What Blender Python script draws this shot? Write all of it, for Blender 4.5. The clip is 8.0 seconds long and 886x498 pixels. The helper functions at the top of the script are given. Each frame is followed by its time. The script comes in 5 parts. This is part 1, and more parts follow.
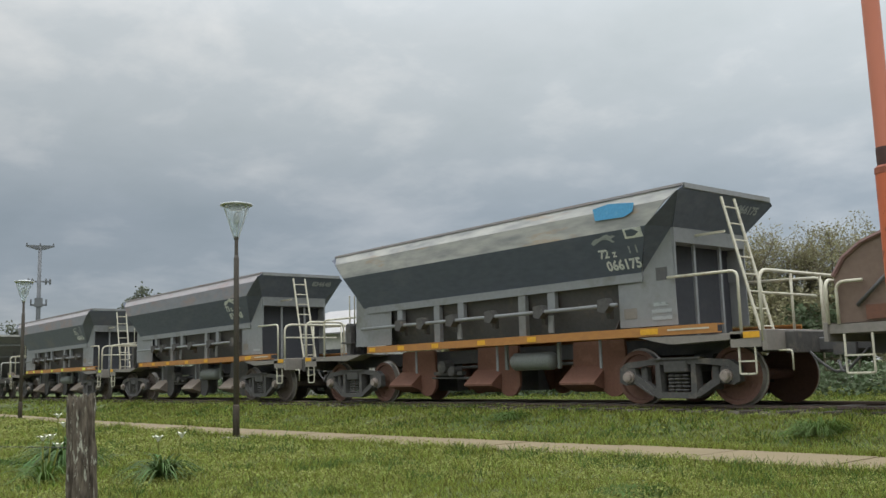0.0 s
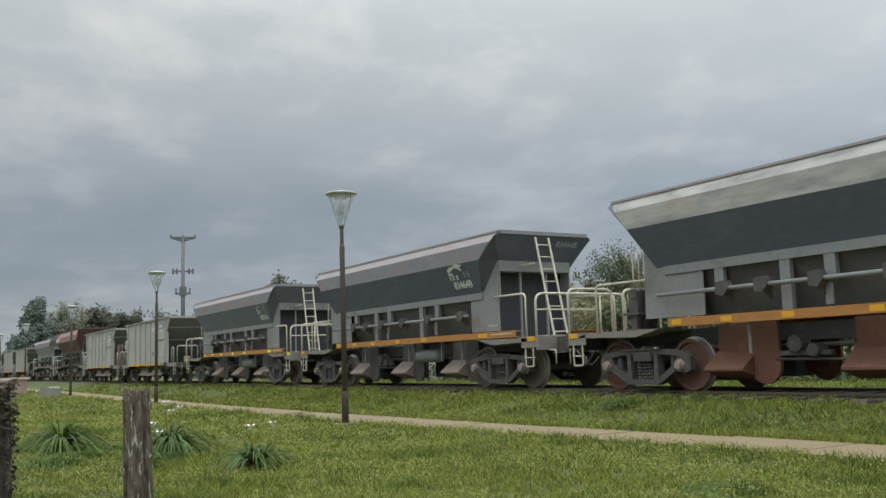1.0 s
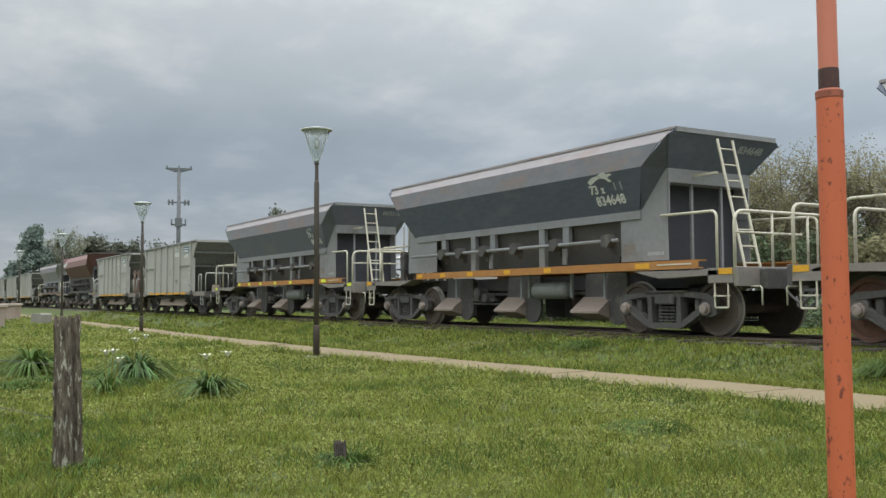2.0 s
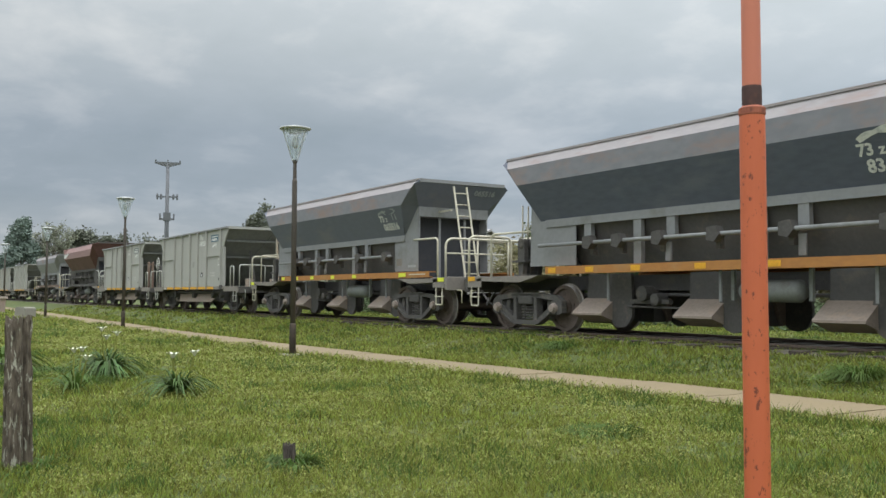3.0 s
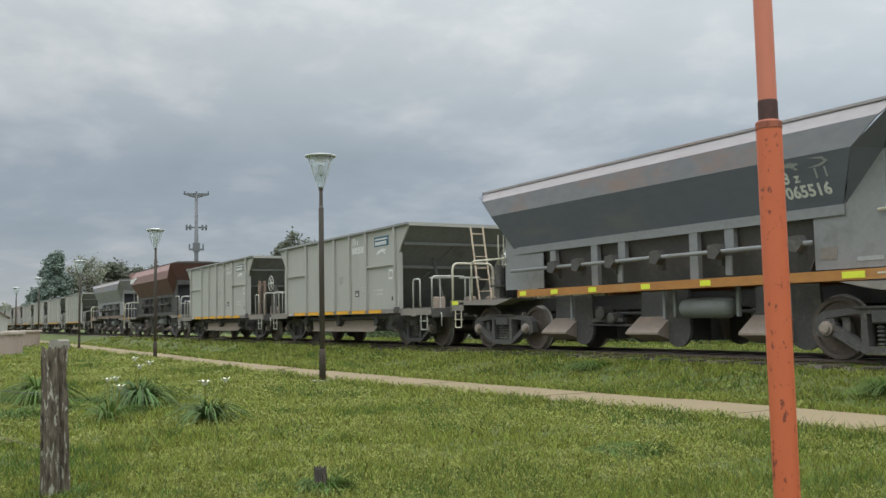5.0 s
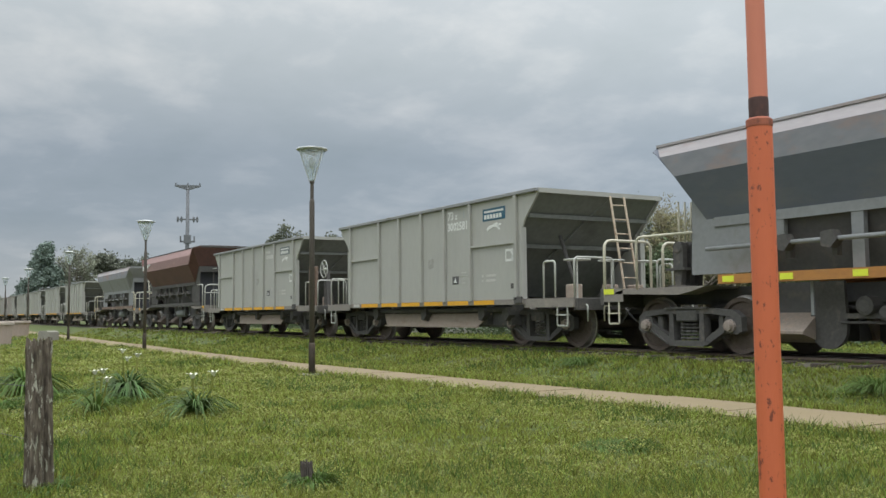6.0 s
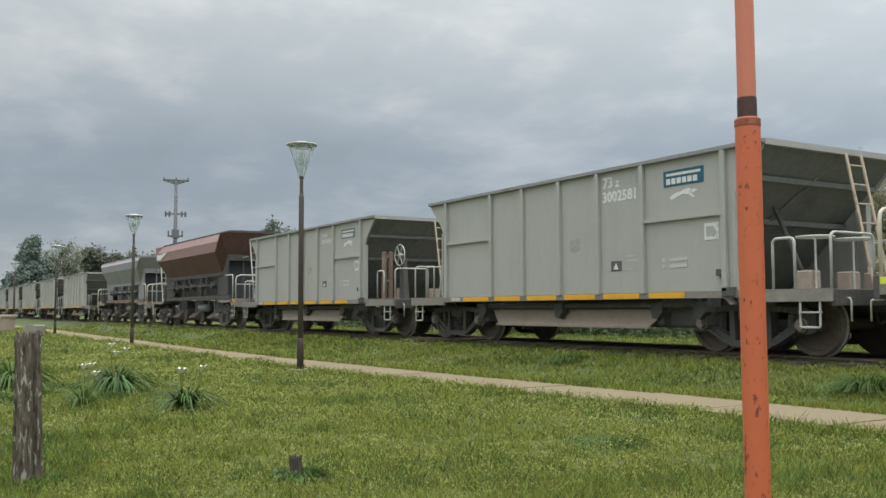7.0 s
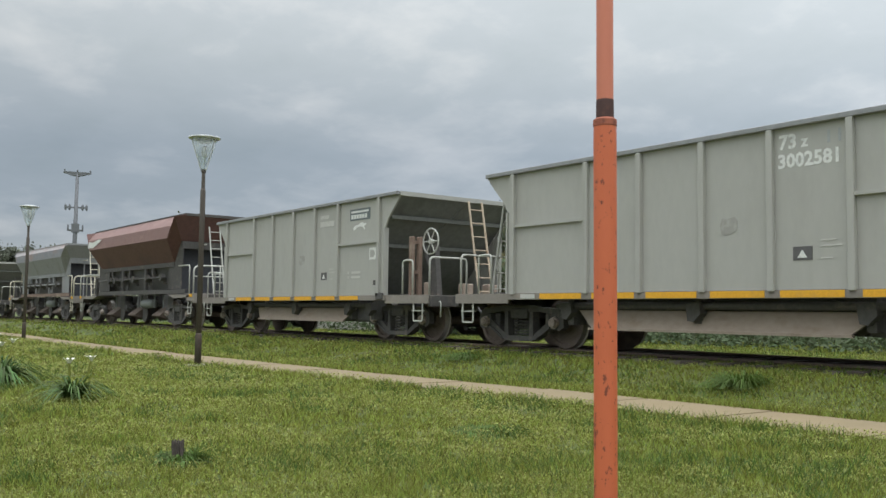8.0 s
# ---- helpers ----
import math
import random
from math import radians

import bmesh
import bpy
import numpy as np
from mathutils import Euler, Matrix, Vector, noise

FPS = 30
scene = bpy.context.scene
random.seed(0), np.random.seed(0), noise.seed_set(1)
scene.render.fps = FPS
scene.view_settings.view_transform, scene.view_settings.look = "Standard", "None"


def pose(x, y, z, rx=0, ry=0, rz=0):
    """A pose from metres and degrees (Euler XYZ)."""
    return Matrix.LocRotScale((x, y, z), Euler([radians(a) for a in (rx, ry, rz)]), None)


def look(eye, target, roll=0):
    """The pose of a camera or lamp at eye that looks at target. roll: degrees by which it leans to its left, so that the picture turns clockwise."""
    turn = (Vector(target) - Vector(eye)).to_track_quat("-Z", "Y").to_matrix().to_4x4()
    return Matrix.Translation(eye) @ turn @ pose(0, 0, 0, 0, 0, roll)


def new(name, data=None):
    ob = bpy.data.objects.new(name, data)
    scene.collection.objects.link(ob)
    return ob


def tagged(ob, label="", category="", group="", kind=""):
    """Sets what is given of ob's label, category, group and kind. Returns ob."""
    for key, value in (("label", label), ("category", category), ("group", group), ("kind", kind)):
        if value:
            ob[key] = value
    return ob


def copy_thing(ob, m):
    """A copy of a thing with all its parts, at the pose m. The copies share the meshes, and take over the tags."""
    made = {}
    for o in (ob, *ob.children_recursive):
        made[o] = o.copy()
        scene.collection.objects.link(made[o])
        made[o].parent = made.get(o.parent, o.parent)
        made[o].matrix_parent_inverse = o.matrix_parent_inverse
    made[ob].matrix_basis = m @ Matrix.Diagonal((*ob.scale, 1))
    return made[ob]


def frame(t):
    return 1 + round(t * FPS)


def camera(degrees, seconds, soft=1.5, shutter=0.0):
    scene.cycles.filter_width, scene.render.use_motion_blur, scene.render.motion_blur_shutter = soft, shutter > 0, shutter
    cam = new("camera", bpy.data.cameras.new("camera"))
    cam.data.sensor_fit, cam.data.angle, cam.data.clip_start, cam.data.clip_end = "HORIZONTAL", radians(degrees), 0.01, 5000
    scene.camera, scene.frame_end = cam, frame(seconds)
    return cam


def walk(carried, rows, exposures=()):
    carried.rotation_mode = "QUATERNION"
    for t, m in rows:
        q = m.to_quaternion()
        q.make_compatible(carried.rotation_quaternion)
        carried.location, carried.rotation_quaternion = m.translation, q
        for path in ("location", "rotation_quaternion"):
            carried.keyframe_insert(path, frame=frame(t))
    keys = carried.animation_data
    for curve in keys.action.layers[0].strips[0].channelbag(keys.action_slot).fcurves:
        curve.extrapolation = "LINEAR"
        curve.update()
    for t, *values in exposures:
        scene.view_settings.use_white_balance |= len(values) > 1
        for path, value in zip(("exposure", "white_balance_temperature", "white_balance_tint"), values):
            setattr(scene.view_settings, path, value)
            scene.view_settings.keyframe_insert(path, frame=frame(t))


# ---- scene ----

# camera: seconds, place, yaw from +y towards -x, pitch, roll
VIEW = [
    (0.0, -0.714, -0.962, 0.614, 50.32, 7.72, -1.71),
    (0.3, -0.900, -0.750, 0.634, 55.02, 7.31, -1.31),
    (0.5, -0.999, -0.618, 0.647, 56.80, 6.55, -1.18),
    (1.0, -0.635, -0.446, 0.657, 58.73, 6.94, -1.91),
    (1.5, -0.396, -0.284, 0.644, 58.89, 5.50, -0.18),
    (1.7, -0.336, -0.214, 0.640, 59.58, 3.55, -0.30),
    (2.8, -0.077, 0.009, 0.683, 56.83, 2.80, 0.20),
    (3.0, -0.069, 0.043, 0.692, 58.29, 2.85, 0.28),
    (3.5, -0.046, 0.043, 0.679, 59.36, 2.89, -0.38),
    (4.0, -0.035, 0.053, 0.670, 58.73, 3.06, -1.46),
    (4.5, 0.005, 0.004, 0.665, 59.44, 4.06, -1.35),
    (5.0, -0.012, 0.030, 0.678, 60.02, 4.35, -1.09),
    (6.5, -0.027, 0.059, 0.681, 59.15, 3.79, -0.29),
    (7.0, -0.008, 0.036, 0.677, 58.79, 3.78, -0.19),
    (7.5, 0.025, 0.064, 0.650, 57.36, 4.16, 0.29),
    (8.0, 0.228, 0.072, 0.596, 53.20, 3.98, 0.74),
]


def view_pose(x, y, z, yaw, pitch, roll):
    a, b = radians(yaw), radians(pitch)
    way = Vector((-math.sin(a) * math.cos(b), math.cos(a) * math.cos(b), math.sin(b)))
    eye = Vector((x, y, z))
    return look(eye, eye + way, roll)


cam = camera(52.0, 8.0, soft=1.5)
EXPOSURE = [(0.0, -0.14), (0.3, -0.30), (0.5, -0.16), (1.0, -0.16), (1.5, -0.05), (2.8, 0.11), (3.5, 0.11), (4.0, 0.12), (5.0, 0.03), (6.5, 0.03), (7.5, 0.03), (8.0, 0.07)]
walk(cam, [(row[0], view_pose(*row[1:])) for row in VIEW], EXPOSURE)

# ---- world, sun, exposure ----
world = bpy.data.worlds.new("overcast_sky")
scene.world = world
world.use_nodes = True


def sky_nodes():
    nt = world.node_tree
    nt.nodes.clear()
    N, L = nt.nodes.new, nt.links.new
    out = N("ShaderNodeOutputWorld")
    sky = N("ShaderNodeTexSky")
    sky.sky_type, sky.sun_disc = "NISHITA", False
    sky.sun_elevation, sky.sun_rotation = radians(77), radians(117)
    clear = N("ShaderNodeBackground")
    clear.inputs["Strength"].default_value = 0.06
    L(sky.outputs[0], clear.inputs["Color"])
    tc = N("ShaderNodeTexCoord")
    sep = N("ShaderNodeSeparateXYZ")
    L(tc.outputs["Generated"], sep.inputs[0])
    # project the view of the cloud layer on a plane overhead
    add = N("ShaderNodeMath"); add.operation = "ADD"; add.inputs[1].default_value = 0.22
    L(sep.outputs["Z"], add.inputs[0])
    mx = N("ShaderNodeMath"); mx.operation = "MAXIMUM"; mx.inputs[1].default_value = 0.05
    L(add.outputs[0], mx.inputs[0])
    dx = N("ShaderNodeMath"); dx.operation = "DIVIDE"
    dy = N("ShaderNodeMath"); dy.operation = "DIVIDE"
    L(sep.outputs["X"], dx.inputs[0]); L(mx.outputs[0], dx.inputs[1])
    L(sep.outputs["Y"], dy.inputs[0]); L(mx.outputs[0], dy.inputs[1])
    com = N("ShaderNodeCombineXYZ")
    L(dx.outputs[0], com.inputs["X"]); L(dy.outputs[0], com.inputs["Y"])
    big = N("ShaderNodeTexNoise"); big.inputs["Scale"].default_value = 1.1
    big.inputs["Detail"].default_value = 3; big.inputs["Roughness"].default_value = 0.5
    big.inputs["Distortion"].default_value = 0.1
    L(com.outputs[0], big.inputs["Vector"])
    fine = N("ShaderNodeTexNoise"); fine.inputs["Scale"].default_value = 4.2
    fine.inputs["Detail"].default_value = 8; fine.inputs["Roughness"].default_value = 0.56
    fine.inputs["Distortion"].default_value = 0.15
    L(com.outputs[0], fine.inputs["Vector"])
    mixn = N("ShaderNodeMix"); mixn.inputs["Factor"].default_value = 0.5
    L(big.outputs["Fac"], mixn.inputs["A"]); L(fine.outputs["Fac"], mixn.inputs["B"])
    ramp = N("ShaderNodeValToRGB")
    cr = ramp.color_ramp
    cr.elements[0].position, cr.elements[0].color = 0.34, (0.85, 0.91, 0.935, 1)
    cr.elements[1].position, cr.elements[1].color = 0.68, (1.28, 1.27, 1.25, 1)
    e = cr.elements.new(0.50); e.color = (0.935, 0.985, 1.015, 1)
    L(mixn.outputs["Result"], ramp.inputs[0])
    # brightness grows from the horizon to overhead, as under every overcast sky
    grad = N("ShaderNodeValToRGB")
    g = grad.color_ramp
    g.elements[0].position, g.elements[0].color = 0.0, (0.50, 0.495, 0.485, 1)
    g.elements[1].position, g.elements[1].color = 1.0, (2.15, 2.22, 2.3, 1)
    for pos, v in ((0.04, (0.45, 0.47, 0.49)), (0.10, (0.355, 0.395, 0.44)), (0.17, (0.37, 0.41, 0.455)), (0.27, (0.56, 0.585, 0.60)), (0.36, (0.70, 0.715, 0.72))):
        e = g.elements.new(pos); e.color = (*v, 1)
    L(sep.outputs["Z"], grad.inputs[0])
    mul = N("ShaderNodeMix"); mul.data_type = "RGBA"; mul.blend_type = "MULTIPLY"; mul.inputs["Factor"].default_value = 1
    L(grad.outputs[0], mul.inputs["A"]); L(ramp.outputs[0], mul.inputs["B"])
    # thinner cloud, and so more light, towards the east
    east = N("ShaderNodeMapRange")
    for k, v in (("From Min", -1.0), ("From Max", -0.35), ("To Min", 0.94), ("To Max", 1.26)):
        east.inputs[k].default_value = v
    L(sep.outputs["X"], east.inputs["Value"])
    lit = N("ShaderNodeVectorMath"); lit.operation = "SCALE"
    L(mul.outputs["Result"], lit.inputs[0]); L(east.outputs["Result"], lit.inputs["Scale"])
    cloud = N("ShaderNodeBackground"); cloud.inputs["Strength"].default_value = 1.0
    L(lit.outputs[0], cloud.inputs["Color"])
    mix = N("ShaderNodeMixShader"); mix.inputs[0].default_value = 0.93
    L(clear.outputs[0], mix.inputs[1]); L(cloud.outputs[0], mix.inputs[2])
    L(mix.outputs[0], out.inputs["Surface"])


sky_nodes()
sun = new("sun", bpy.data.lights.new("sun", "SUN"))
sun.data.energy, sun.data.angle, sun.data.color = 1.15, radians(30), (1.0, 0.985, 0.96)
sun.matrix_world = look((12, -6, 60), (0, 0, 0))

# ---- materials ----


def material(name, base, rough=0.8, metal=0.0, dark=None, stain=None, scale=3.0, grain=30.0, amount=0.5, bump=0.15, stain_at=(0.55, 0.7), stretch=(1, 1, 1), island=0.0, spec=0.4, sheen=0.0):
    """Paint, rust, wood, soil: a base with fine grain towards dark and stains in patches."""
    m = bpy.data.materials.new(name)
    m.use_nodes = True
    nt = m.node_tree
    N, L = nt.nodes.new, nt.links.new
    b = nt.nodes["Principled BSDF"]
    b.inputs["Metallic"].default_value = metal
    b.inputs["Specular IOR Level"].default_value = spec
    tc = N("ShaderNodeTexCoord")
    mp = N("ShaderNodeMapping")
    mp.inputs["Scale"].default_value = stretch
    L(tc.outputs["Object"], mp.inputs["Vector"])
    info = N("ShaderNodeObjectInfo")
    off = N("ShaderNodeVectorMath"); off.operation = "SCALE"; off.inputs["Scale"].default_value = 40
    cmb = N("ShaderNodeCombineXYZ")
    for k in range(3):
        L(info.outputs["Random"], cmb.inputs[k])
    L(cmb.outputs[0], off.inputs[0])
    plus = N("ShaderNodeVectorMath"); plus.operation = "ADD"
    L(mp.outputs[0], plus.inputs[0]); L(off.outputs[0], plus.inputs[1])
    n1 = N("ShaderNodeTexNoise"); n1.inputs["Scale"].default_value = grain; n1.inputs["Detail"].default_value = 4
    n2 = N("ShaderNodeTexNoise"); n2.inputs["Scale"].default_value = scale; n2.inputs["Detail"].default_value = 6; n2.inputs["Roughness"].default_value = 0.65
    L(plus.outputs[0], n1.inputs["Vector"]); L(plus.outputs[0], n2.inputs["Vector"])
    dark = dark or tuple(c * 0.62 for c in base)
    mix1 = N("ShaderNodeMix"); mix1.data_type = "RGBA"
    mix1.inputs["A"].default_value, mix1.inputs["B"].default_value = (*base, 1), (*dark, 1)
    r1 = N("ShaderNodeMapRange"); r1.inputs["From Min"].default_value = 0.35; r1.inputs["From Max"].default_value = 0.75; r1.inputs["To Max"].default_value = amount
    L(n1.outputs["Fac"], r1.inputs["Value"]); L(r1.outputs["Result"], mix1.inputs["Factor"])
    last = mix1.outputs["Result"]
    stain = stain or tuple(c * 0.75 for c in base)
    mix2 = N("ShaderNodeMix"); mix2.data_type = "RGBA"
    r2 = N("ShaderNodeMapRange"); r2.inputs["From Min"].default_value, r2.inputs["From Max"].default_value = stain_at; r2.inputs["To Max"].default_value = 0.85
    L(n2.outputs["Fac"], r2.inputs["Value"]); L(r2.outputs["Result"], mix2.inputs["Factor"])
    L(last, mix2.inputs["A"]); mix2.inputs["B"].default_value = (*stain, 1)
    last = mix2.outputs["Result"]
    if island:
        geo = N("ShaderNodeNewGeometry")
        hsv = N("ShaderNodeHueSaturation")
        r3 = N("ShaderNodeMapRange"); r3.inputs["To Min"].default_value = 1 - island; r3.inputs["To Max"].default_value = 1 + island
        L(geo.outputs["Random Per Island"], r3.inputs["Value"]); L(r3.outputs["Result"], hsv.inputs["Value"])
        r4 = N("ShaderNodeMapRange"); r4.inputs["To Min"].default_value = 0.5 - island * 0.06; r4.inputs["To Max"].default_value = 0.5 + island * 0.05
        L(geo.outputs["Random Per Island"], r4.inputs["Value"]); L(r4.outputs["Result"], hsv.inputs["Hue"])
        L(last, hsv.inputs["Color"]); last = hsv.outputs["Color"]
    L(last, b.inputs["Base Color"])
    rr = N("ShaderNodeMapRange"); rr.inputs["To Min"].default_value = max(0.05, rough - 0.12); rr.inputs["To Max"].default_value = min(1, rough + 0.12)
    L(n2.outputs["Fac"], rr.inputs["Value"]); L(rr.outputs["Result"], b.inputs["Roughness"])
    if bump:
        bp = N("ShaderNodeBump"); bp.inputs["Strength"].default_value = bump; bp.inputs["Distance"].default_value = 0.01
        L(n1.outputs["Fac"], bp.inputs["Height"]); L(bp.outputs[0], b.inputs["Normal"])
    return m


M = {}
M["charcoal"] = material("charcoal_paint", (0.114, 0.128, 0.164), 0.6, stain=(0.15, 0.158, 0.186), scale=1.1, grain=9, stretch=(0.5, 1, 1.6))
# the same charcoal lightened, brighter exposure put into the colour
M["charcoal_lit"] = material("lit_charcoal_paint", (0.142, 0.155, 0.19), 0.6, dark=(0.115, 0.126, 0.156), stain=(0.19, 0.188, 0.195), scale=0.9, grain=7, stretch=(0.5, 1, 1.3))
M["hopper_top"] = material("weathered_grey_paint", (0.232, 0.23, 0.245), 0.7, dark=(0.17, 0.175, 0.195), stain=(0.29, 0.205, 0.18), scale=1.1, grain=5, stretch=(0.6, 1, 1.3), stain_at=(0.50, 0.66), amount=0.7)
M["top_strip"] = material("bare_pinkish_steel_lit_tone", (0.355, 0.325, 0.325), 0.75, dark=(0.27, 0.25, 0.26), stain=(0.32, 0.245, 0.225), scale=1.6, grain=7, stretch=(0.5, 1, 2.0), stain_at=(0.54, 0.68))
M["hopper_worn"] = material("worn_pale_paint", (0.43, 0.415, 0.38), 0.8, dark=(0.21, 0.215, 0.215), stain=(0.42, 0.30, 0.20), scale=0.8, grain=2.6, stretch=(0.6, 1, 2.6), stain_at=(0.56, 0.66), amount=1.0)
M["hopper_grey"] = material("pale_grey_green_paint", (0.265, 0.268, 0.268), 0.7, dark=(0.2, 0.203, 0.203), stain=(0.19, 0.185, 0.165), scale=1.4, grain=12)
M["gondola"] = material("grey_green_wagon_paint", (0.395, 0.388, 0.352), 0.6, dark=(0.355, 0.348, 0.315), stain=(0.325, 0.315, 0.28), scale=0.9, grain=8, bump=0.05, stain_at=(0.52, 0.8), stretch=(1.3, 1, 0.5))
M["scuff"] = material("scuffed_wagon_paint", (0.325, 0.318, 0.287), 0.8, dark=(0.27, 0.26, 0.235), stain=(0.39, 0.38, 0.345), scale=7, grain=18, stain_at=(0.48, 0.6))
M["gondola_dark"] = material("darker_grey_steel", (0.19, 0.195, 0.18), 0.75, stain=(0.12, 0.12, 0.112), scale=1.2, grain=10)
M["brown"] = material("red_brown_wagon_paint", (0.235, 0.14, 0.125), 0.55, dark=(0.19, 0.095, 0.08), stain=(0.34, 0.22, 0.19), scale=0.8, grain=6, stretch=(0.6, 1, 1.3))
# darker copy of the red brown, with the downward side's shade in it
M["brown_low"] = material("red_brown_paint_with_shade", (0.135, 0.068, 0.058), 0.7, stain=(0.10, 0.062, 0.055), scale=1, grain=8)
M["rust"] = material("rusted_steel", (0.19, 0.088, 0.058), 0.85, dark=(0.11, 0.055, 0.04), stain=(0.25, 0.13, 0.09), scale=3, grain=25, bump=0.3)
M["trough"] = material("dusty_grey_brown_plate", (0.38, 0.31, 0.25), 0.9, dark=(0.28, 0.22, 0.18), stain=(0.28, 0.205, 0.155), scale=2, grain=15, stretch=(0.6, 1, 1))
M["rust_dusty"] = material("dusty_faded_rust_steel", (0.20, 0.14, 0.108), 0.85, dark=(0.14, 0.09, 0.07), stain=(0.30, 0.24, 0.19), scale=1.2, grain=12)
M["chute_grey"] = material("dusty_brown_steel", (0.32, 0.26, 0.215), 0.85, dark=(0.19, 0.15, 0.125), stain=(0.40, 0.29, 0.21), scale=3, grain=22, bump=0.25)
M["orange"] = material("orange_ochre_paint", (0.44, 0.20, 0.055), 0.65, dark=(0.30, 0.13, 0.05), stain=(0.40, 0.25, 0.11), scale=1.3, grain=14, stretch=(0.5, 1, 1))
M["yellow"] = material("yellow_paint", (0.78, 0.40, 0.03), 0.6, stain=(0.62, 0.33, 0.05), scale=4)
M["reflector"] = material("fluorescent_yellow_tape", (0.75, 0.80, 0.06), 0.45, dark=(0.66, 0.7, 0.06), stain=(0.6, 0.64, 0.1), scale=7)
M["cream"] = material("cream_paint", (0.62, 0.58, 0.46), 0.6, dark=(0.5, 0.46, 0.36), stain=(0.34, 0.26, 0.18), scale=6, grain=20, stain_at=(0.56, 0.72))
M["pale_rail"] = material("pale_grey_rail_paint", (0.50, 0.50, 0.45), 0.6, stain=(0.3, 0.24, 0.18), scale=6, stain_at=(0.58, 0.72))
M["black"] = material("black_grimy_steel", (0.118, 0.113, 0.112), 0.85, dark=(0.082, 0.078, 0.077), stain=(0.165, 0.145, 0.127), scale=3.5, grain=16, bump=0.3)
# blue-black tone stands in for the shade inside the hopper's end bay
M["bay_shade"] = material("blue_black_bay_shade", (0.058, 0.060, 0.068), 0.8, dark=(0.042, 0.044, 0.05), stain=(0.08, 0.078, 0.078), scale=2, grain=14)
M["bogie"] = material("dusty_cast_steel", (0.108, 0.102, 0.096), 0.85, dark=(0.062, 0.058, 0.054), stain=(0.19, 0.163, 0.137), scale=4, grain=20, bump=0.35, spec=0.2)
M["wheel"] = material("brown_dusty_wheel_steel", (0.15, 0.12, 0.10), 0.9, dark=(0.09, 0.07, 0.06), stain=(0.21, 0.16, 0.13), scale=4, grain=18, bump=0.2, spec=0.15)
M["wheel_rust"] = material("red_rust_wheel_steel", (0.19, 0.105, 0.08), 0.9, dark=(0.12, 0.068, 0.052), stain=(0.2, 0.12, 0.09), scale=4, grain=18, bump=0.2, spec=0.15)
M["tread"] = material("polished_wheel_rim", (0.42, 0.385, 0.35), 0.5, 0.3, stain=(0.2, 0.18, 0.16), scale=6)
M["cap"] = material("worn_axle_cap", (0.36, 0.30, 0.26), 0.6, 0.2, stain=(0.16, 0.10, 0.08), scale=9)
M["tank"] = material("grey_air_tank_paint", (0.20, 0.21, 0.195), 0.6, stain=(0.15, 0.14, 0.125), scale=3)
M["deck"] = material("dusty_deck_plate", (0.255, 0.228, 0.20), 0.85, dark=(0.175, 0.155, 0.137), stain=(0.33, 0.285, 0.24), scale=2.5, grain=20)
M["worn_cream"] = material("rusting_cream_paint", (0.54, 0.44, 0.33), 0.65, dark=(0.40, 0.30, 0.21), stain=(0.26, 0.15, 0.09), scale=7, grain=20, stain_at=(0.54, 0.7))
M["white"] = material("stencil_white_paint", (0.72, 0.72, 0.68), 0.7, dark=(0.45, 0.46, 0.45), stain=(0.35, 0.37, 0.36), scale=7, grain=35, stain_at=(0.55, 0.7))
M["faded"] = material("faded_stencil_paint", (0.36, 0.38, 0.38), 0.7, dark=(0.25, 0.26, 0.26), stain=(0.14, 0.15, 0.15), scale=8, grain=35)
M["print"] = material("pale_worn_print", (0.52, 0.51, 0.47), 0.7, dark=(0.42, 0.41, 0.38), stain=(0.4, 0.39, 0.36), scale=9, grain=60)
M["sky_blue"] = material("sky_blue_paint_patch", (0.10, 0.36, 0.62), 0.6, stain=(0.16, 0.40, 0.62), scale=5)
M["logo_blue"] = material("teal_blue_sticker", (0.028, 0.11, 0.17), 0.5, stain=(0.045, 0.12, 0.17), scale=5)
M["faded_sign"] = material("faded_grey_sticker", (0.16, 0.18, 0.185), 0.6, stain=(0.24, 0.25, 0.24), scale=6)
M["orange_post"] = material("orange_pipe_paint", (0.60, 0.145, 0.062), 0.5, dark=(0.52, 0.125, 0.055), stain=(0.13, 0.04, 0.028), scale=42, grain=9, stain_at=(0.60, 0.635), bump=0.12, stretch=(1, 1, 0.55))
M["orange_post_top"] = material("faded_orange_pipe_paint", (0.60, 0.20, 0.125), 0.5, dark=(0.54, 0.17, 0.105), stain=(0.22, 0.07, 0.05), scale=9, grain=9, stain_at=(0.68, 0.74), bump=0.1, stretch=(1, 1, 0.5))
M["post_rust"] = material("dark_rust_band", (0.085, 0.045, 0.04), 0.8, stain=(0.14, 0.06, 0.045), scale=14, bump=0.3)
M["collar"] = material("dull_red_rust_paint", (0.38, 0.115, 0.065), 0.7, dark=(0.26, 0.085, 0.055), stain=(0.16, 0.06, 0.045), scale=16, bump=0.3)
M["old_wood"] = material("grey_weathered_timber", (0.165, 0.134, 0.10), 0.95, dark=(0.028, 0.02, 0.014), stain=(0.42, 0.41, 0.33), scale=24, grain=34, amount=1.0, stretch=(1.5, 1.5, 0.38), bump=1.0, stain_at=(0.555, 0.60))
M["stump_wood"] = material("charred_grey_stump_wood", (0.085, 0.07, 0.058), 0.95, dark=(0.03, 0.025, 0.02), stain=(0.15, 0.13, 0.11), scale=14, grain=30, amount=1.0, stretch=(1.4, 1.4, 0.25), bump=0.8)
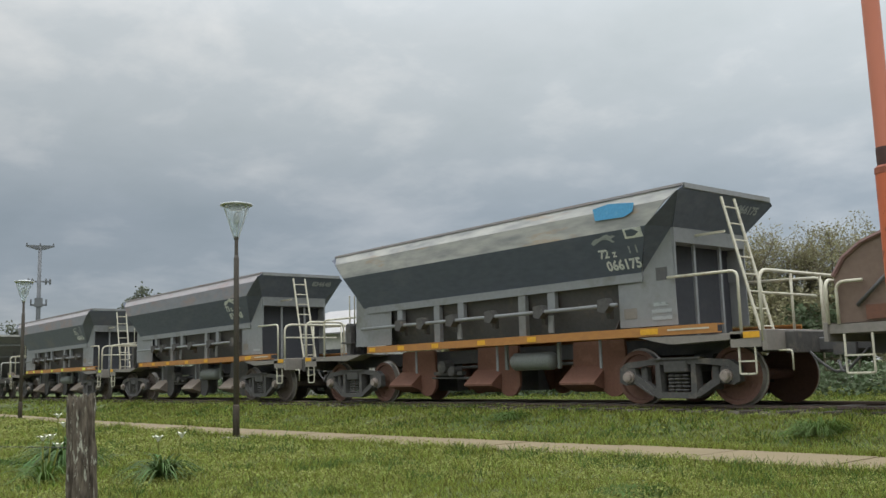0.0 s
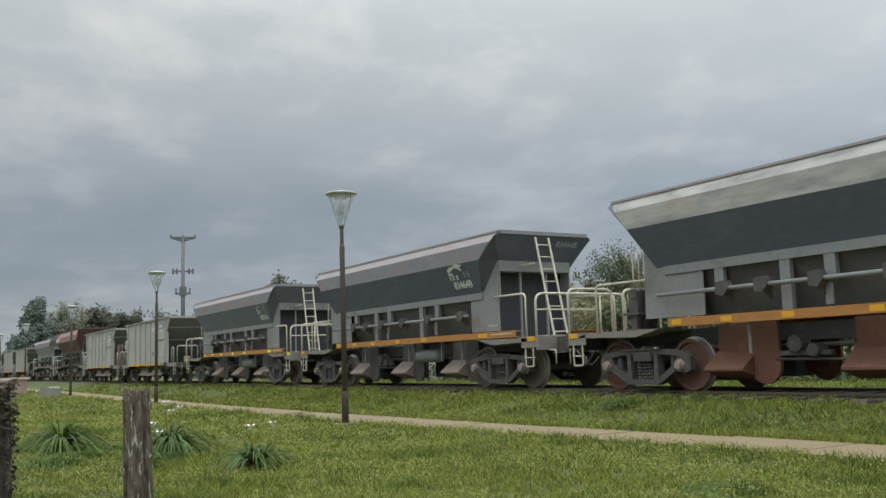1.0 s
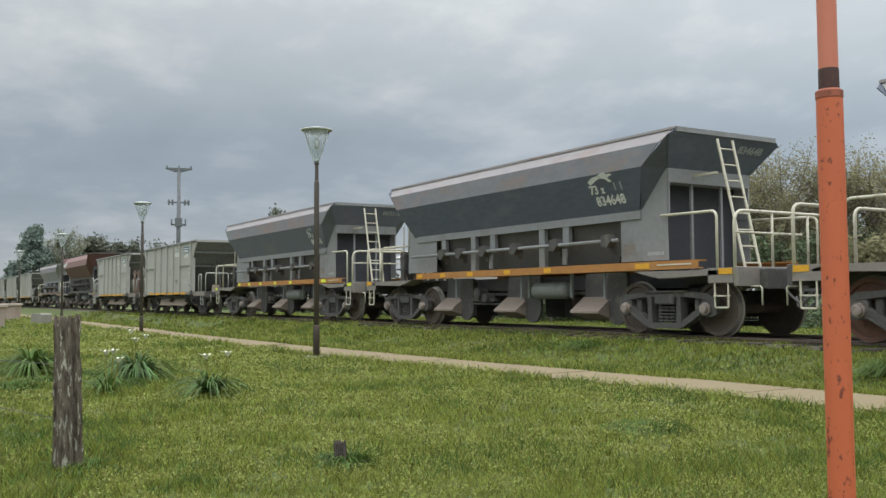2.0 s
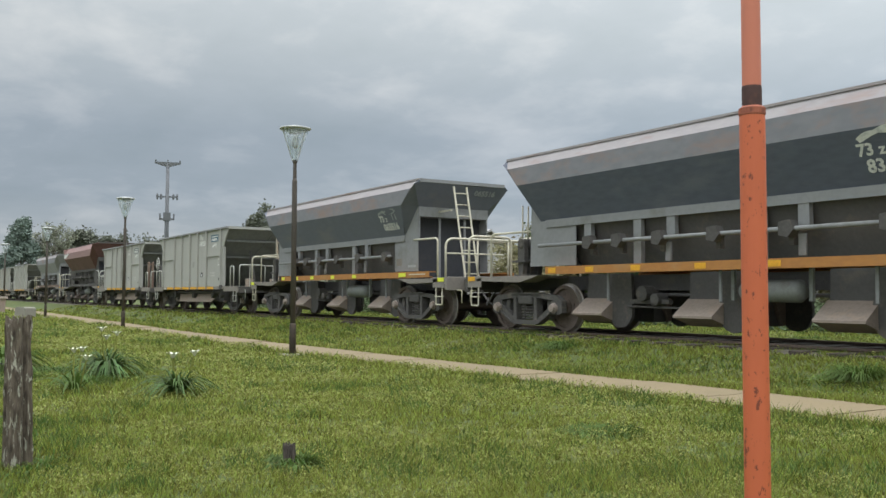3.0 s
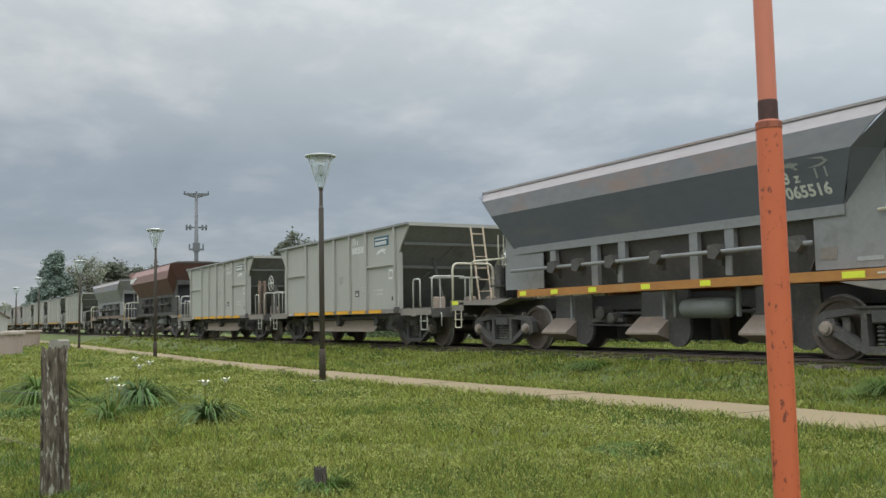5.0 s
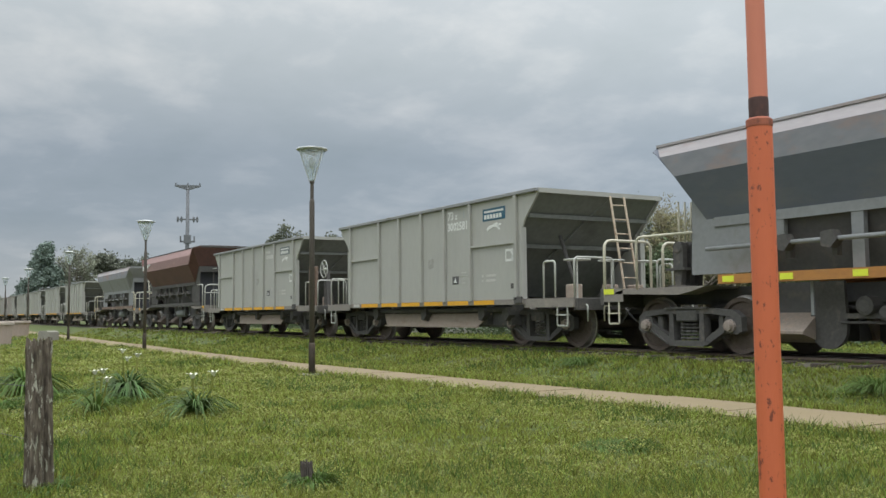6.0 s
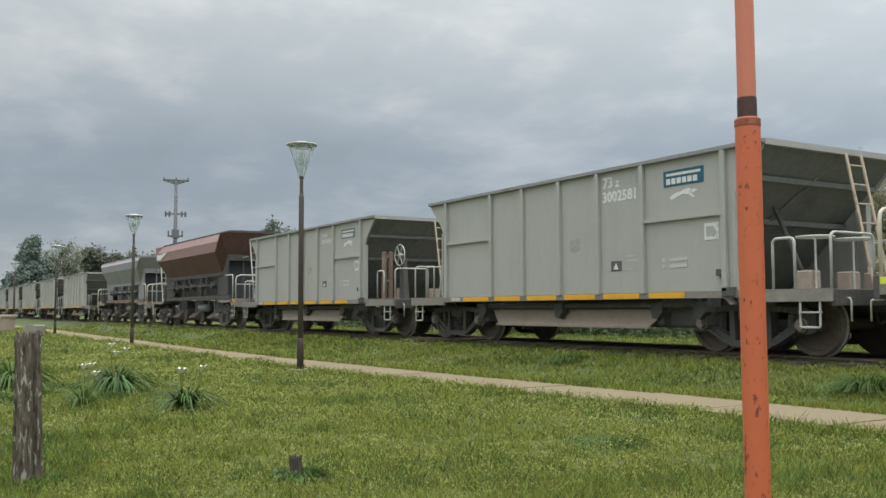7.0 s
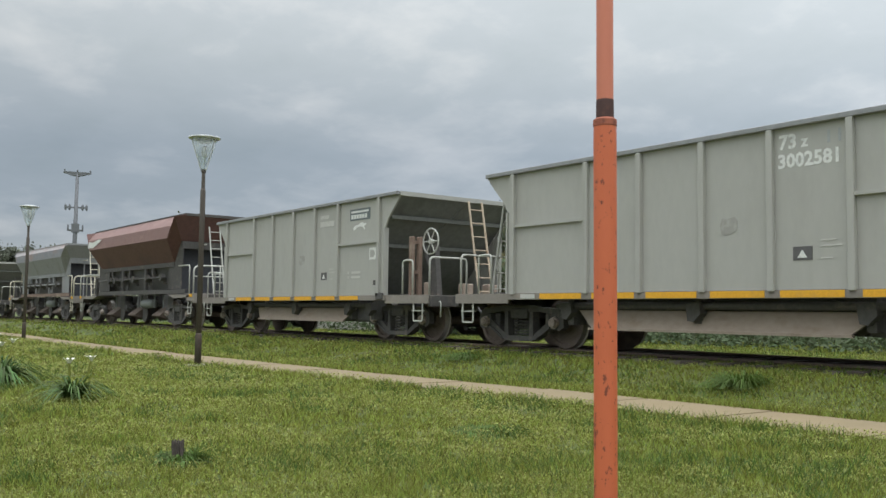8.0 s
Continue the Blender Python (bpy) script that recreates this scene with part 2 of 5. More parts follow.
M["concrete"] = material("pale_path_concrete", (0.24, 0.186, 0.106), 0.9, dark=(0.18, 0.138, 0.08), stain=(0.195, 0.156, 0.092), scale=0.9, grain=22, stain_at=(0.5, 0.75))
M["ballast"] = material("dark_ballast_soil", (0.135, 0.12, 0.09), 0.95, dark=(0.06, 0.055, 0.045), stain=(0.16, 0.15, 0.10), scale=2, grain=40, bump=0.6)
M["sleeper"] = material("dark_timber_sleeper", (0.07, 0.055, 0.045), 0.9, scale=5, grain=30)
M["rail"] = material("rusty_rail_steel", (0.14, 0.10, 0.08), 0.75, 0.1, scale=5)
M["pole_paint"] = material("brown_grey_lamp_paint", (0.115, 0.098, 0.085), 0.7, spec=0.25, stain=(0.128, 0.106, 0.088), scale=5, stain_at=(0.58, 0.75))
M["pole_sleeve"] = material("dull_brown_sleeve_paint", (0.092, 0.076, 0.063), 0.9, spec=0.1, stain=(0.12, 0.095, 0.075), scale=6, bump=0.05)
M["pole_base"] = material("concrete_footing", (0.28, 0.26, 0.22), 0.9, scale=6)
M["lamp_white"] = material("white_lamp_metal", (0.60, 0.61, 0.60), 0.5, stain=(0.5, 0.5, 0.48), scale=6)
M["lamp_under"] = material("grey_lamp_underside", (0.45, 0.46, 0.46), 0.6, scale=6)
M["utility"] = material("grey_concrete_pole", (0.17, 0.175, 0.185), 0.9, scale=1.5)
M["plaster"] = material("off_white_plaster", (0.52, 0.50, 0.46), 0.9, stain=(0.42, 0.39, 0.35), scale=0.7, grain=8)
M["pink_block"] = material("pinkish_concrete_block", (0.46, 0.36, 0.31), 0.9, stain=(0.38, 0.3, 0.25), scale=2)
M["pink_rim"] = material("pale_pink_concrete_rim", (0.50, 0.42, 0.36), 0.9, stain=(0.38, 0.32, 0.27), scale=3)
M["roof"] = material("terracotta_roof", (0.27, 0.15, 0.11), 0.9, scale=2)
M["grey_roof"] = material("pale_sheet_roof", (0.42, 0.40, 0.39), 0.7, scale=2)
M["dark_glass"] = material("dark_window_glass", (0.03, 0.035, 0.04), 0.15, spec=0.5, bump=0)
M["bark"] = material("grey_brown_bark", (0.21, 0.18, 0.145), 0.95, scale=4, grain=25, stretch=(1, 1, 0.3), bump=0.5)
M["lily_white"] = material("white_lily_petal", (0.84, 0.82, 0.68), 0.6, scale=20, bump=0)


def leafy(name, base, dark, island=0.35, rough=0.6, trans=0.35, scale=0.35, grain=1.3):
    m = material(name, base, rough, dark=dark, scale=scale, grain=grain, stain=tuple(0.5 * a + 0.5 * b for a, b in zip(base, dark)), island=island, bump=0, spec=0.25)
    b = m.node_tree.nodes["Principled BSDF"]
    nt = m.node_tree
    tr = nt.nodes.new("ShaderNodeBsdfTranslucent")
    mix = nt.nodes.new("ShaderNodeMixShader")
    mix.inputs[0].default_value = trans
    col = b.inputs["Base Color"].links[0].from_socket
    nt.links.new(col, tr.inputs["Color"])
    nt.links.new(b.outputs[0], mix.inputs[1]); nt.links.new(tr.outputs[0], mix.inputs[2])
    nt.links.new(mix.outputs[0], nt.nodes["Material Output"].inputs["Surface"])
    return m


M["grass"] = leafy("mown_meadow_grass", (0.235, 0.25, 0.048), (0.09, 0.145, 0.025), 0.65, scale=0.5, grain=6)
M["clover"] = leafy("pale_clover_leaf", (0.295, 0.30, 0.08), (0.155, 0.195, 0.04), 0.4, scale=1.2, grain=6)
M["strap"] = leafy("dark_strap_leaf", (0.10, 0.165, 0.05), (0.055, 0.10, 0.032), 0.45, 0.6, 0.25)
M["weed"] = leafy("dark_lush_grass", (0.095, 0.15, 0.032), (0.06, 0.105, 0.024), 0.35)
# needle colour raised well above dark green to paint in distance haze
M["conifer"] = leafy("hazed_conifer_needles", (0.20, 0.25, 0.21), (0.145, 0.19, 0.16), 0.25, 0.8, 0.1)
M["pale_tree"] = leafy("pale_budding_leaf", (0.30, 0.31, 0.235), (0.22, 0.235, 0.18), 0.3, 0.8, 0.2)
M["green_tree"] = leafy("dull_green_leaf", (0.105, 0.135, 0.07), (0.065, 0.09, 0.05), 0.4, 0.8, 0.2)
M["willow"] = leafy("olive_spring_leaf", (0.31, 0.285, 0.165), (0.23, 0.215, 0.12), 0.22, 0.85, 0.35)
# distance haze is mixed into this leaf colour
M["hazy_green"] = leafy("far_hazy_green_leaf", (0.16, 0.17, 0.13), (0.11, 0.12, 0.09), 0.3, 0.8, 0.15)
M["dry_leaf"] = leafy("dry_brown_leaf", (0.10, 0.075, 0.055), (0.05, 0.04, 0.03), 0.4, 0.8, 0.1)


def soil_material():
    m = material("meadow_ground", (0.085, 0.11, 0.026), 0.95, dark=(0.05, 0.07, 0.018), stain=(0.13, 0.125, 0.046), scale=0.35, grain=9, amount=0.9, bump=0.5, stain_at=(0.48, 0.75))
    return m


M["soil"] = soil_material()


def glass_material():
    """Thin clear glass: what lies behind shows through, with a faint gloss."""
    m = bpy.data.materials.new("clear_lamp_glass")
    m.use_nodes = True
    nt = m.node_tree
    b = nt.nodes["Principled BSDF"]
    b.inputs["Base Color"].default_value = (0.78, 0.82, 0.84, 1)
    b.inputs["Roughness"].default_value = 0.15
    tr = nt.nodes.new("ShaderNodeBsdfTransparent")
    tr.inputs["Color"].default_value = (0.95, 0.97, 0.98, 1)
    mix = nt.nodes.new("ShaderNodeMixShader")
    mix.inputs[0].default_value = 0.24
    nt.links.new(tr.outputs[0], mix.inputs[1]); nt.links.new(b.outputs[0], mix.inputs[2])
    nt.links.new(mix.outputs[0], nt.nodes["Material Output"].inputs["Surface"])
    return m


M["glass"] = glass_material()

# ---- mesh tools ----


def part(name, bm, mat, parent=None, label="", smooth=False):
    me = bpy.data.meshes.new(name)
    bm.to_mesh(me)
    bm.free()
    me.materials.append(mat)
    if smooth:
        me.polygons.foreach_set("use_smooth", [True] * len(me.polygons))
    ob = new(name, me)
    if parent is not None:
        ob.parent = parent
    if label:
        ob["label"] = label
    return ob


def raw(name, verts, faces, mat, parent=None, smooth=False):
    me = bpy.data.meshes.new(name)
    me.from_pydata(verts, [], faces)
    me.materials.append(mat)
    if smooth:
        me.polygons.foreach_set("use_smooth", [True] * len(me.polygons))
    ob = new(name, me)
    if parent is not None:
        ob.parent = parent
    return ob


def thing(name, label, category, group="", at=None):
    ob = new(name)
    ob.empty_display_size = 0.2
    tagged(ob, label, category, group)
    if at is not None:
        ob.matrix_basis = at
    return ob


def box(bm, x0, x1, y0, y1, z0, z1, bev=0.0):
    m = Matrix.Translation(((x0 + x1) / 2, (y0 + y1) / 2, (z0 + z1) / 2)) @ Matrix.Diagonal((abs(x1 - x0), abs(y1 - y0), abs(z1 - z0), 1))
    r = bmesh.ops.create_cube(bm, size=1, matrix=m)
    if bev:
        es = {e for v in r["verts"] for e in v.link_edges}
        bmesh.ops.bevel(bm, geom=list(es), offset=bev, segments=1, affect="EDGES", clamp_overlap=True)
    return bm


def prism(bm, outline, axis, a, b):
    """A solid from an outline in the plane across axis ('x', 'y' or 'z'), from a to b."""
    def at(p, c):
        return {"x": (c, p[0], p[1]), "y": (p[0], c, p[1]), "z": (p[0], p[1], c)}[axis]
    va = [bm.verts.new(at(p, a)) for p in outline]
    vb = [bm.verts.new(at(p, b)) for p in outline]
    n = len(outline)
    fs = [bm.faces.new(va[::-1]), bm.faces.new(vb)]
    fs += [bm.faces.new((va[i], va[(i + 1) % n], vb[(i + 1) % n], vb[i])) for i in range(n)]
    bmesh.ops.recalc_face_normals(bm, faces=fs)
    return bm


def sheet(bm, pts, thick):
    """A plate of that thickness over a flat polygon in space."""
    vs = [Vector(p) for p in pts]
    n = (vs[1] - vs[0]).cross(vs[2] - vs[0]).normalized() * thick
    a = [bm.verts.new(v) for v in vs]
    b = [bm.verts.new(v + n) for v in vs]
    k = len(vs)
    fs = [bm.faces.new(a[::-1]), bm.faces.new(b)]
    fs += [bm.faces.new((a[i], a[(i + 1) % k], b[(i + 1) % k], b[i])) for i in range(k)]
    bmesh.ops.recalc_face_normals(bm, faces=fs)
    return bm


def tube(bm, pts, r, sides=8, r2=None):
    """A pipe along points, with mitred bends."""
    P = [Vector(p) for p in pts]
    rings = []
    ref = None
    for i, p in enumerate(P):
        d = ((P[i] - P[i - 1]).normalized() if i else Vector()) + ((P[i + 1] - P[i]).normalized() if i < len(P) - 1 else Vector())
        d.normalize()
        if ref is None:
            ref = d.orthogonal().normalized()
        ref = (ref - d * ref.dot(d)).normalized()
        w = d.cross(ref)
        rad = r if r2 is None else r + (r2 - r) * i / (len(P) - 1)
        rings.append([bm.verts.new(p + rad * (math.cos(2 * math.pi * k / sides) * ref + math.sin(2 * math.pi * k / sides) * w)) for k in range(sides)])
    for a, b in zip(rings, rings[1:]):
        for k in range(sides):
            bm.faces.new((a[k], a[(k + 1) % sides], b[(k + 1) % sides], b[k]))
    bm.faces.new(rings[0][::-1]); bm.faces.new(rings[-1])
    return bm


def bend(pts, r=0.12, n=4):
    """Rounds the corners of a path."""
    P = [Vector(p) for p in pts]
    out = [P[0]]
    for a, b, c in zip(P, P[1:], P[2:]):
        u, v = (a - b), (c - b)
        k = min(r, u.length / 2.1, v.length / 2.1)
        u, v = b + u.normalized() * k, b + v.normalized() * k
        for i in range(n + 1):
            t = i / n
            out.append(u * (1 - t) ** 2 + b * 2 * t * (1 - t) + v * t * t)
    return out + [P[-1]]


def lathe(bm, prof, axis="y", at=(0, 0, 0), n=28):
    """Turns a profile of (along, radius) round an axis."""
    at = Vector(at)
    rings = []
    for h, r in prof:
        ring = []
        for k in range(n):
            c, s = math.cos(2 * math.pi * k / n) * r, math.sin(2 * math.pi * k / n) * r
            ring.append(bm.verts.new(at + Vector({"x": (h, c, s), "y": (s, h, c), "z": (c, s, h)}[axis])))
        rings.append(ring)
    fs = []
    for a, b in zip(rings, rings[1:]):
        for k in range(n):
            fs.append(bm.faces.new((a[k], a[(k + 1) % n], b[(k + 1) % n], b[k])))
    fs += [bm.faces.new(rings[0][::-1]), bm.faces.new(rings[-1])]
    bmesh.ops.recalc_face_normals(bm, faces=fs)
    return bm


B = bmesh.new

# ---- ground, path, track ----
TY = 11.844          # centre line of the track
GZ = -0.36           # lawn beside the path


def ground_z(x, y):
    k = min(max((y - 8.6) / 1.5, 0), 1)
    k = k * k * (3 - 2 * k)
    far = min(max((y - 14.0) / 3.0, 0), 1)
    z = GZ + 0.25 * k - 0.17 * far
    if -60 < x < 20 and -5 < y < 8.6:
        z += 0.035 * noise.noise((x * 0.5, y * 0.5, 0.3)) * min(1, (8.6 - y) / 2)
    return z


def ground():
    xs = np.unique(np.concatenate([np.array([-2500, -1200, -600, -300, -200, -150, -120, -100]), np.arange(-90, -30, 2.0), np.arange(-30, 8, 0.4), np.arange(8, 40, 2.0), np.array([60, 100, 200, 500, 1200, 2500])]))
    ys = np.unique(np.concatenate([np.array([-2500, -800, -300, -120, -60, -30, -15, -8]), np.arange(-5, 16, 0.4), np.arange(16, 40, 3.0), np.array([60, 100, 160, 300, 700, 2500])]))
    verts = [(float(x), float(y), ground_z(x, y)) for x in xs for y in ys]
    n = len(ys)
    faces = [(i * n + j, (i + 1) * n + j, (i + 1) * n + j + 1, i * n + j + 1) for i in range(len(xs) - 1) for j in range(n - 1)]
    ob = raw("ground", verts, faces, M["soil"], smooth=True)
    tagged(ob, "green meadow ground with mown patchy grass", "ground", kind="structure")


ground()


def path_y(x):
    """Centre of the footpath."""
    if x > -24:
        return 6.45 + 0.055 * (x + 24) * min(1.0, (x + 24) / 16)
    return 6.45 + 0.3 * min(1, (-24 - x) / 30)


def footpath():
    top = tagged(new("pavement"), "pale sandy concrete footpath across the lawn", "path", kind="structure")
    rng = random.Random(4)
    x = -110.0
    while x < 14:
        step = 1.5 if x > -40 else 6.0
        bm = B()
        x1 = x + step - 0.02
        w = 0.56
        z = GZ + 0.03 + rng.uniform(-0.006, 0.006)
        prism(bm, [(x, path_y(x) - w), (x1, path_y(x1) - w), (x1, path_y(x1) + w), (x, path_y(x) + w)], "z", GZ - 0.12, z)
        part("slab", bm, M["concrete"], top)
        x += step


footpath()


def track():
    bed = B()
    prism(bed, [(TY - 1.5, -0.30), (TY - 1.15, -0.065), (TY + 1.15, -0.065), (TY + 1.5, -0.30)], "x", -260, 60)
    tagged(part("ballast", bed, M["ballast"]), "dark earthy ballast bed under the rails", "ballast", kind="structure")
    road = tagged(new("track"), "rusty rails on dark timber sleepers in grass", "railway track", kind="structure")
    for s in (-1, 1):
        bm = B()
        y = TY + s * 0.755
        prism(bm, [(y - 0.035, 0), (y + 0.035, 0), (y + 0.035, -0.035), (y + 0.01, -0.05), (y + 0.01, -0.11), (y + 0.065, -0.128), (y + 0.065, -0.14), (y - 0.065, -0.14), (y - 0.065, -0.128), (y - 0.01, -0.11), (y - 0.01, -0.05), (y - 0.035, -0.035)], "x", -260, 60)
        part("rail", bm, M["rail"], road)
    bm = B()
    box(bm, -0.12, 0.12, TY - 1.3, TY + 1.3, -0.26, -0.045, 0.01)
    first = part("sleeper", bm, M["sleeper"], road)
    first.location.x = 5.0
    for i in range(1, 75):
        o = first.copy()
        scene.collection.objects.link(o)
        o.location.x = 5.0 - 0.62 * i


track()

# ---- wagons: x forward from the front bogie's centre, y to the far side, z from the rail top ----
SPEED, SLOW, EASE, START = 5.723, -0.0539, -0.00535, -12.906
RW = 0.44
WHEELSETS = []
WAGONS = []


def run(t):
    """How far the train has come at t seconds."""
    return START + SPEED * (t - 4) + 0.5 * SLOW * (t - 4) ** 2 + EASE * (t - 4) ** 3


def letters(text, size, mat, parent, m, name="lettering", label=""):
    cu = bpy.data.curves.new(name, "FONT")
    cu.body, cu.size, cu.extrude, cu.resolution_u, cu.offset = text, size, 0.002, 2, size * 0.03
    tmp = new(name, cu)
    bpy.context.view_layer.update()
    me = bpy.data.meshes.new_from_object(tmp.evaluated_get(bpy.context.evaluated_depsgraph_get()))
    bpy.data.objects.remove(tmp)
    me.materials.clear()
    me.materials.append(mat)
    ob = new(name, me)
    ob.parent, ob.matrix_basis = parent, m
    if label:
        ob["label"] = label
    return ob


def bogie_meshes():
    """Cast side frames with windows, springs and bolster; wheelset; axle caps."""
    if "bogie" in CACHE:
        return
    bm = B()
    for s in (-1, 1):
        y0, y1 = s * 0.93, s * 1.05
        # arched upper bar, journal boxes, sloping arms and lower bar round two windows
        prism(bm, [(-1.10, 0.58), (-0.96, 0.675), (-0.5, 0.71), (0.5, 0.71), (0.96, 0.675), (1.10, 0.58), (1.10, 0.50), (0.92, 0.575), (0.5, 0.625), (-0.5, 0.625), (-0.92, 0.575), (-1.10, 0.50)], "y", y0, y1)
        for d in (-1, 1):
            prism(bm, [(d * 1.10, 0.55), (d * 1.11, 0.36), (d * 1.0, 0.31), (d * 0.80, 0.33), (d * 0.76, 0.42), (d * 0.80, 0.58)], "y", y0, y1)
            prism(bm, [(d * 0.86, 0.37), (d * 0.42, 0.13), (d * 0.32, 0.13), (d * 0.32, 0.20), (d * 0.76, 0.47)], "y", y0, y1)
            prism(bm, [(d * 0.37, 0.64), (d * 0.29, 0.64), (d * 0.27, 0.2), (d * 0.38, 0.2)], "y", y0 - s * 0.02, y1 + s * 0.02)
            # raised flange along the arm
            prism(bm, [(d * 0.80, 0.345), (d * 0.42, 0.13), (d * 0.40, 0.155), (d * 0.78, 0.375)], "y", y1, y1 + s * 0.035)
            box(bm, d * 0.83, d * 0.97, s * 0.9, s * 1.09, 0.35, 0.53, 0.02)
            box(bm, d * 0.60, d * 0.72, s * 0.86, s * 1.0, 0.24, 0.60, 0.02)
        prism(bm, [(-0.48, 0.73), (0.48, 0.73), (0.46, 0.705), (-0.46, 0.705)], "y", y0, y1 + s * 0.04)
        prism(bm, [(-0.45, 0.20), (0.45, 0.20), (0.36, 0.11), (-0.36, 0.11)], "y", y0, y1 + s * 0.03)
        for x in (-0.13, 0.0, 0.13):
            for k in range(5):
                lathe(bm, [(0.21 + k * 0.056, 0.05), (0.23 + k * 0.056, 0.066), (0.25 + k * 0.056, 0.05)], "z", (x, s * 0.98, 0), 10)
    box(bm, -0.22, 0.22, -1.08, 1.08, 0.50, 0.68, 0.02)
    box(bm, -0.62, -0.52, -0.7, 0.7, 0.3, 0.5)
    box(bm, 0.52, 0.62, -0.7, 0.7, 0.3, 0.5)
    box(bm, -0.18, 0.18, -0.3, 0.3, 0.68, 0.84)
    me = bpy.data.meshes.new("bogie"); bm.to_mesh(me); bm.free(); me.materials.append(M["bogie"])
    CACHE["bogie"] = me
    bm = B()
    for s in (-1, 1):
        a = 0.755 * s
        lathe(bm, [(a - s * 0.075, RW + 0.028), (a - s * 0.05, RW + 0.028), (a - s * 0.04, RW), (a + s * 0.06, RW - 0.008), (a + s * 0.06, RW - 0.07), (a + s * 0.02, RW - 0.085), (a + s * 0.012, 0.16), (a + s * 0.07, 0.13), (a + s * 0.09, 0.09), (a + s * 0.26, 0.075)][::1], "y", (0, 0, 0), 36)
        box(bm, 0.2, 0.26, a + s * 0.02, a + s * 0.03, -0.04, 0.04)
    lathe(bm, [(-0.7, 0.085), (0.7, 0.085)], "y", (0, 0, 0), 12)
    CACHE["wheel_bm"] = bm
    for key in ("wheel", "wheel_rust"):
        me = bpy.data.meshes.new("wheelset"); bm.to_mesh(me)
        me.materials.append(M[key]); me.materials.append(M["tread"])
        for p in me.polygons:
            c = p.center
            r = math.hypot(c.x, c.z)
            p.material_index = 1 if r > RW - 0.036 and r < RW + 0.02 else 0
            p.use_smooth = False
        CACHE[key] = me
    bm.free()
    bm = B()
    lathe(bm, [(-1.145, 0.05), (-1.14, 0.075), (-1.09, 0.08), (-1.09, 0.1), (-1.05, 0.1)], "y", (0, 0, 0), 14)
    for k in range(3):
        a = 2.1 * k
        box(bm, 0.05 * math.cos(a) - 0.012, 0.05 * math.cos(a) + 0.012, -1.155, -1.14, 0.05 * math.sin(a) - 0.012, 0.05 * math.sin(a) + 0.012)
    me = bpy.data.meshes.new("axle_cap"); bm.to_mesh(me); bm.free(); me.materials.append(M["cap"])
    CACHE["cap"] = me


CACHE = {}


def bogies(wagon, centres, wheel="wheel"):
    bogie_meshes()
    for c in centres:
        b = new("bogie", CACHE["bogie"])
        b.parent, b.location = wagon, (c, 0, 0)
        for d in (-0.9, 0.9):
            w = new("wheelset", CACHE[wheel])
            w.parent, w.location = b, (d, 0, RW)
            WHEELSETS.append(w)
            for s in (0, math.pi):
                k = new("axle_cap", CACHE["cap"])
                k.parent, k.location = b, (d, 0, RW)
                k.rotation_euler = (0, 0, s)


def solid(name, parent, mat, label="", *boxes, bev=0.0):
    bm = B()
    for b in boxes:
        box(bm, *b, bev)
    return part(name, bm, mat, parent, label)


def pipe(name, parent, mat, pts, r=0.02, round_=0.1, label=""):
    return part(name, tube(B(), bend(pts, round_) if len(pts) > 2 else pts, r), mat, parent, label, smooth=True)


def ladder(parent, mat, top, bottom, width=0.4, rungs=7, side=(0, 1, 0)):
    bm = B()
    a, b, s = Vector(top), Vector(bottom), Vector(side) * width / 2
    for k in (-1, 1):
        tube(bm, [a + s * k, b + s * k], 0.024, 6)
    for i in range(rungs):
        p = a.lerp(b, (i + 0.6) / rungs)
        tube(bm, [p - s, p + s], 0.013, 6)
    return part("ladder", bm, mat, parent, "cream painted steel ladder with rust")


def steps(parent, mat, x, y, top, drop=0.42, w=0.3):
    bm = B()
    tube(bm, bend([(x - w / 2, y, top), (x - w / 2, y, top - drop), (x + w / 2, y, top - drop), (x + w / 2, y, top)], 0.03), 0.016, 6)
    box(bm, x - w / 2, x + w / 2, y - 0.04, y + 0.05, top - drop * 0.55 - 0.01, top - drop * 0.55 + 0.012)
    return part("step", bm, mat, parent)


def coupler(parent, x, d):
    bm = B()
    box(bm, x, x + d * 0.32, -0.09, 0.09, 0.76, 0.96, 0.02)
    prism(bm, [(x + d * 0.28, -0.16), (x + d * 0.46, -0.17), (x + d * 0.5, -0.02), (x + d * 0.42, 0.15), (x + d * 0.28, 0.13)], "z", 0.70, 1.0)
    part("coupler", bm, M["black"], parent)
    pipe("brake_hose", parent, M["black"], [(x, -0.35, 0.78), (x + d * 0.18, -0.37, 0.6), (x + d * 0.42, -0.3, 0.42), (x + d * 0.52, -0.2, 0.62)], 0.02, 0.15)


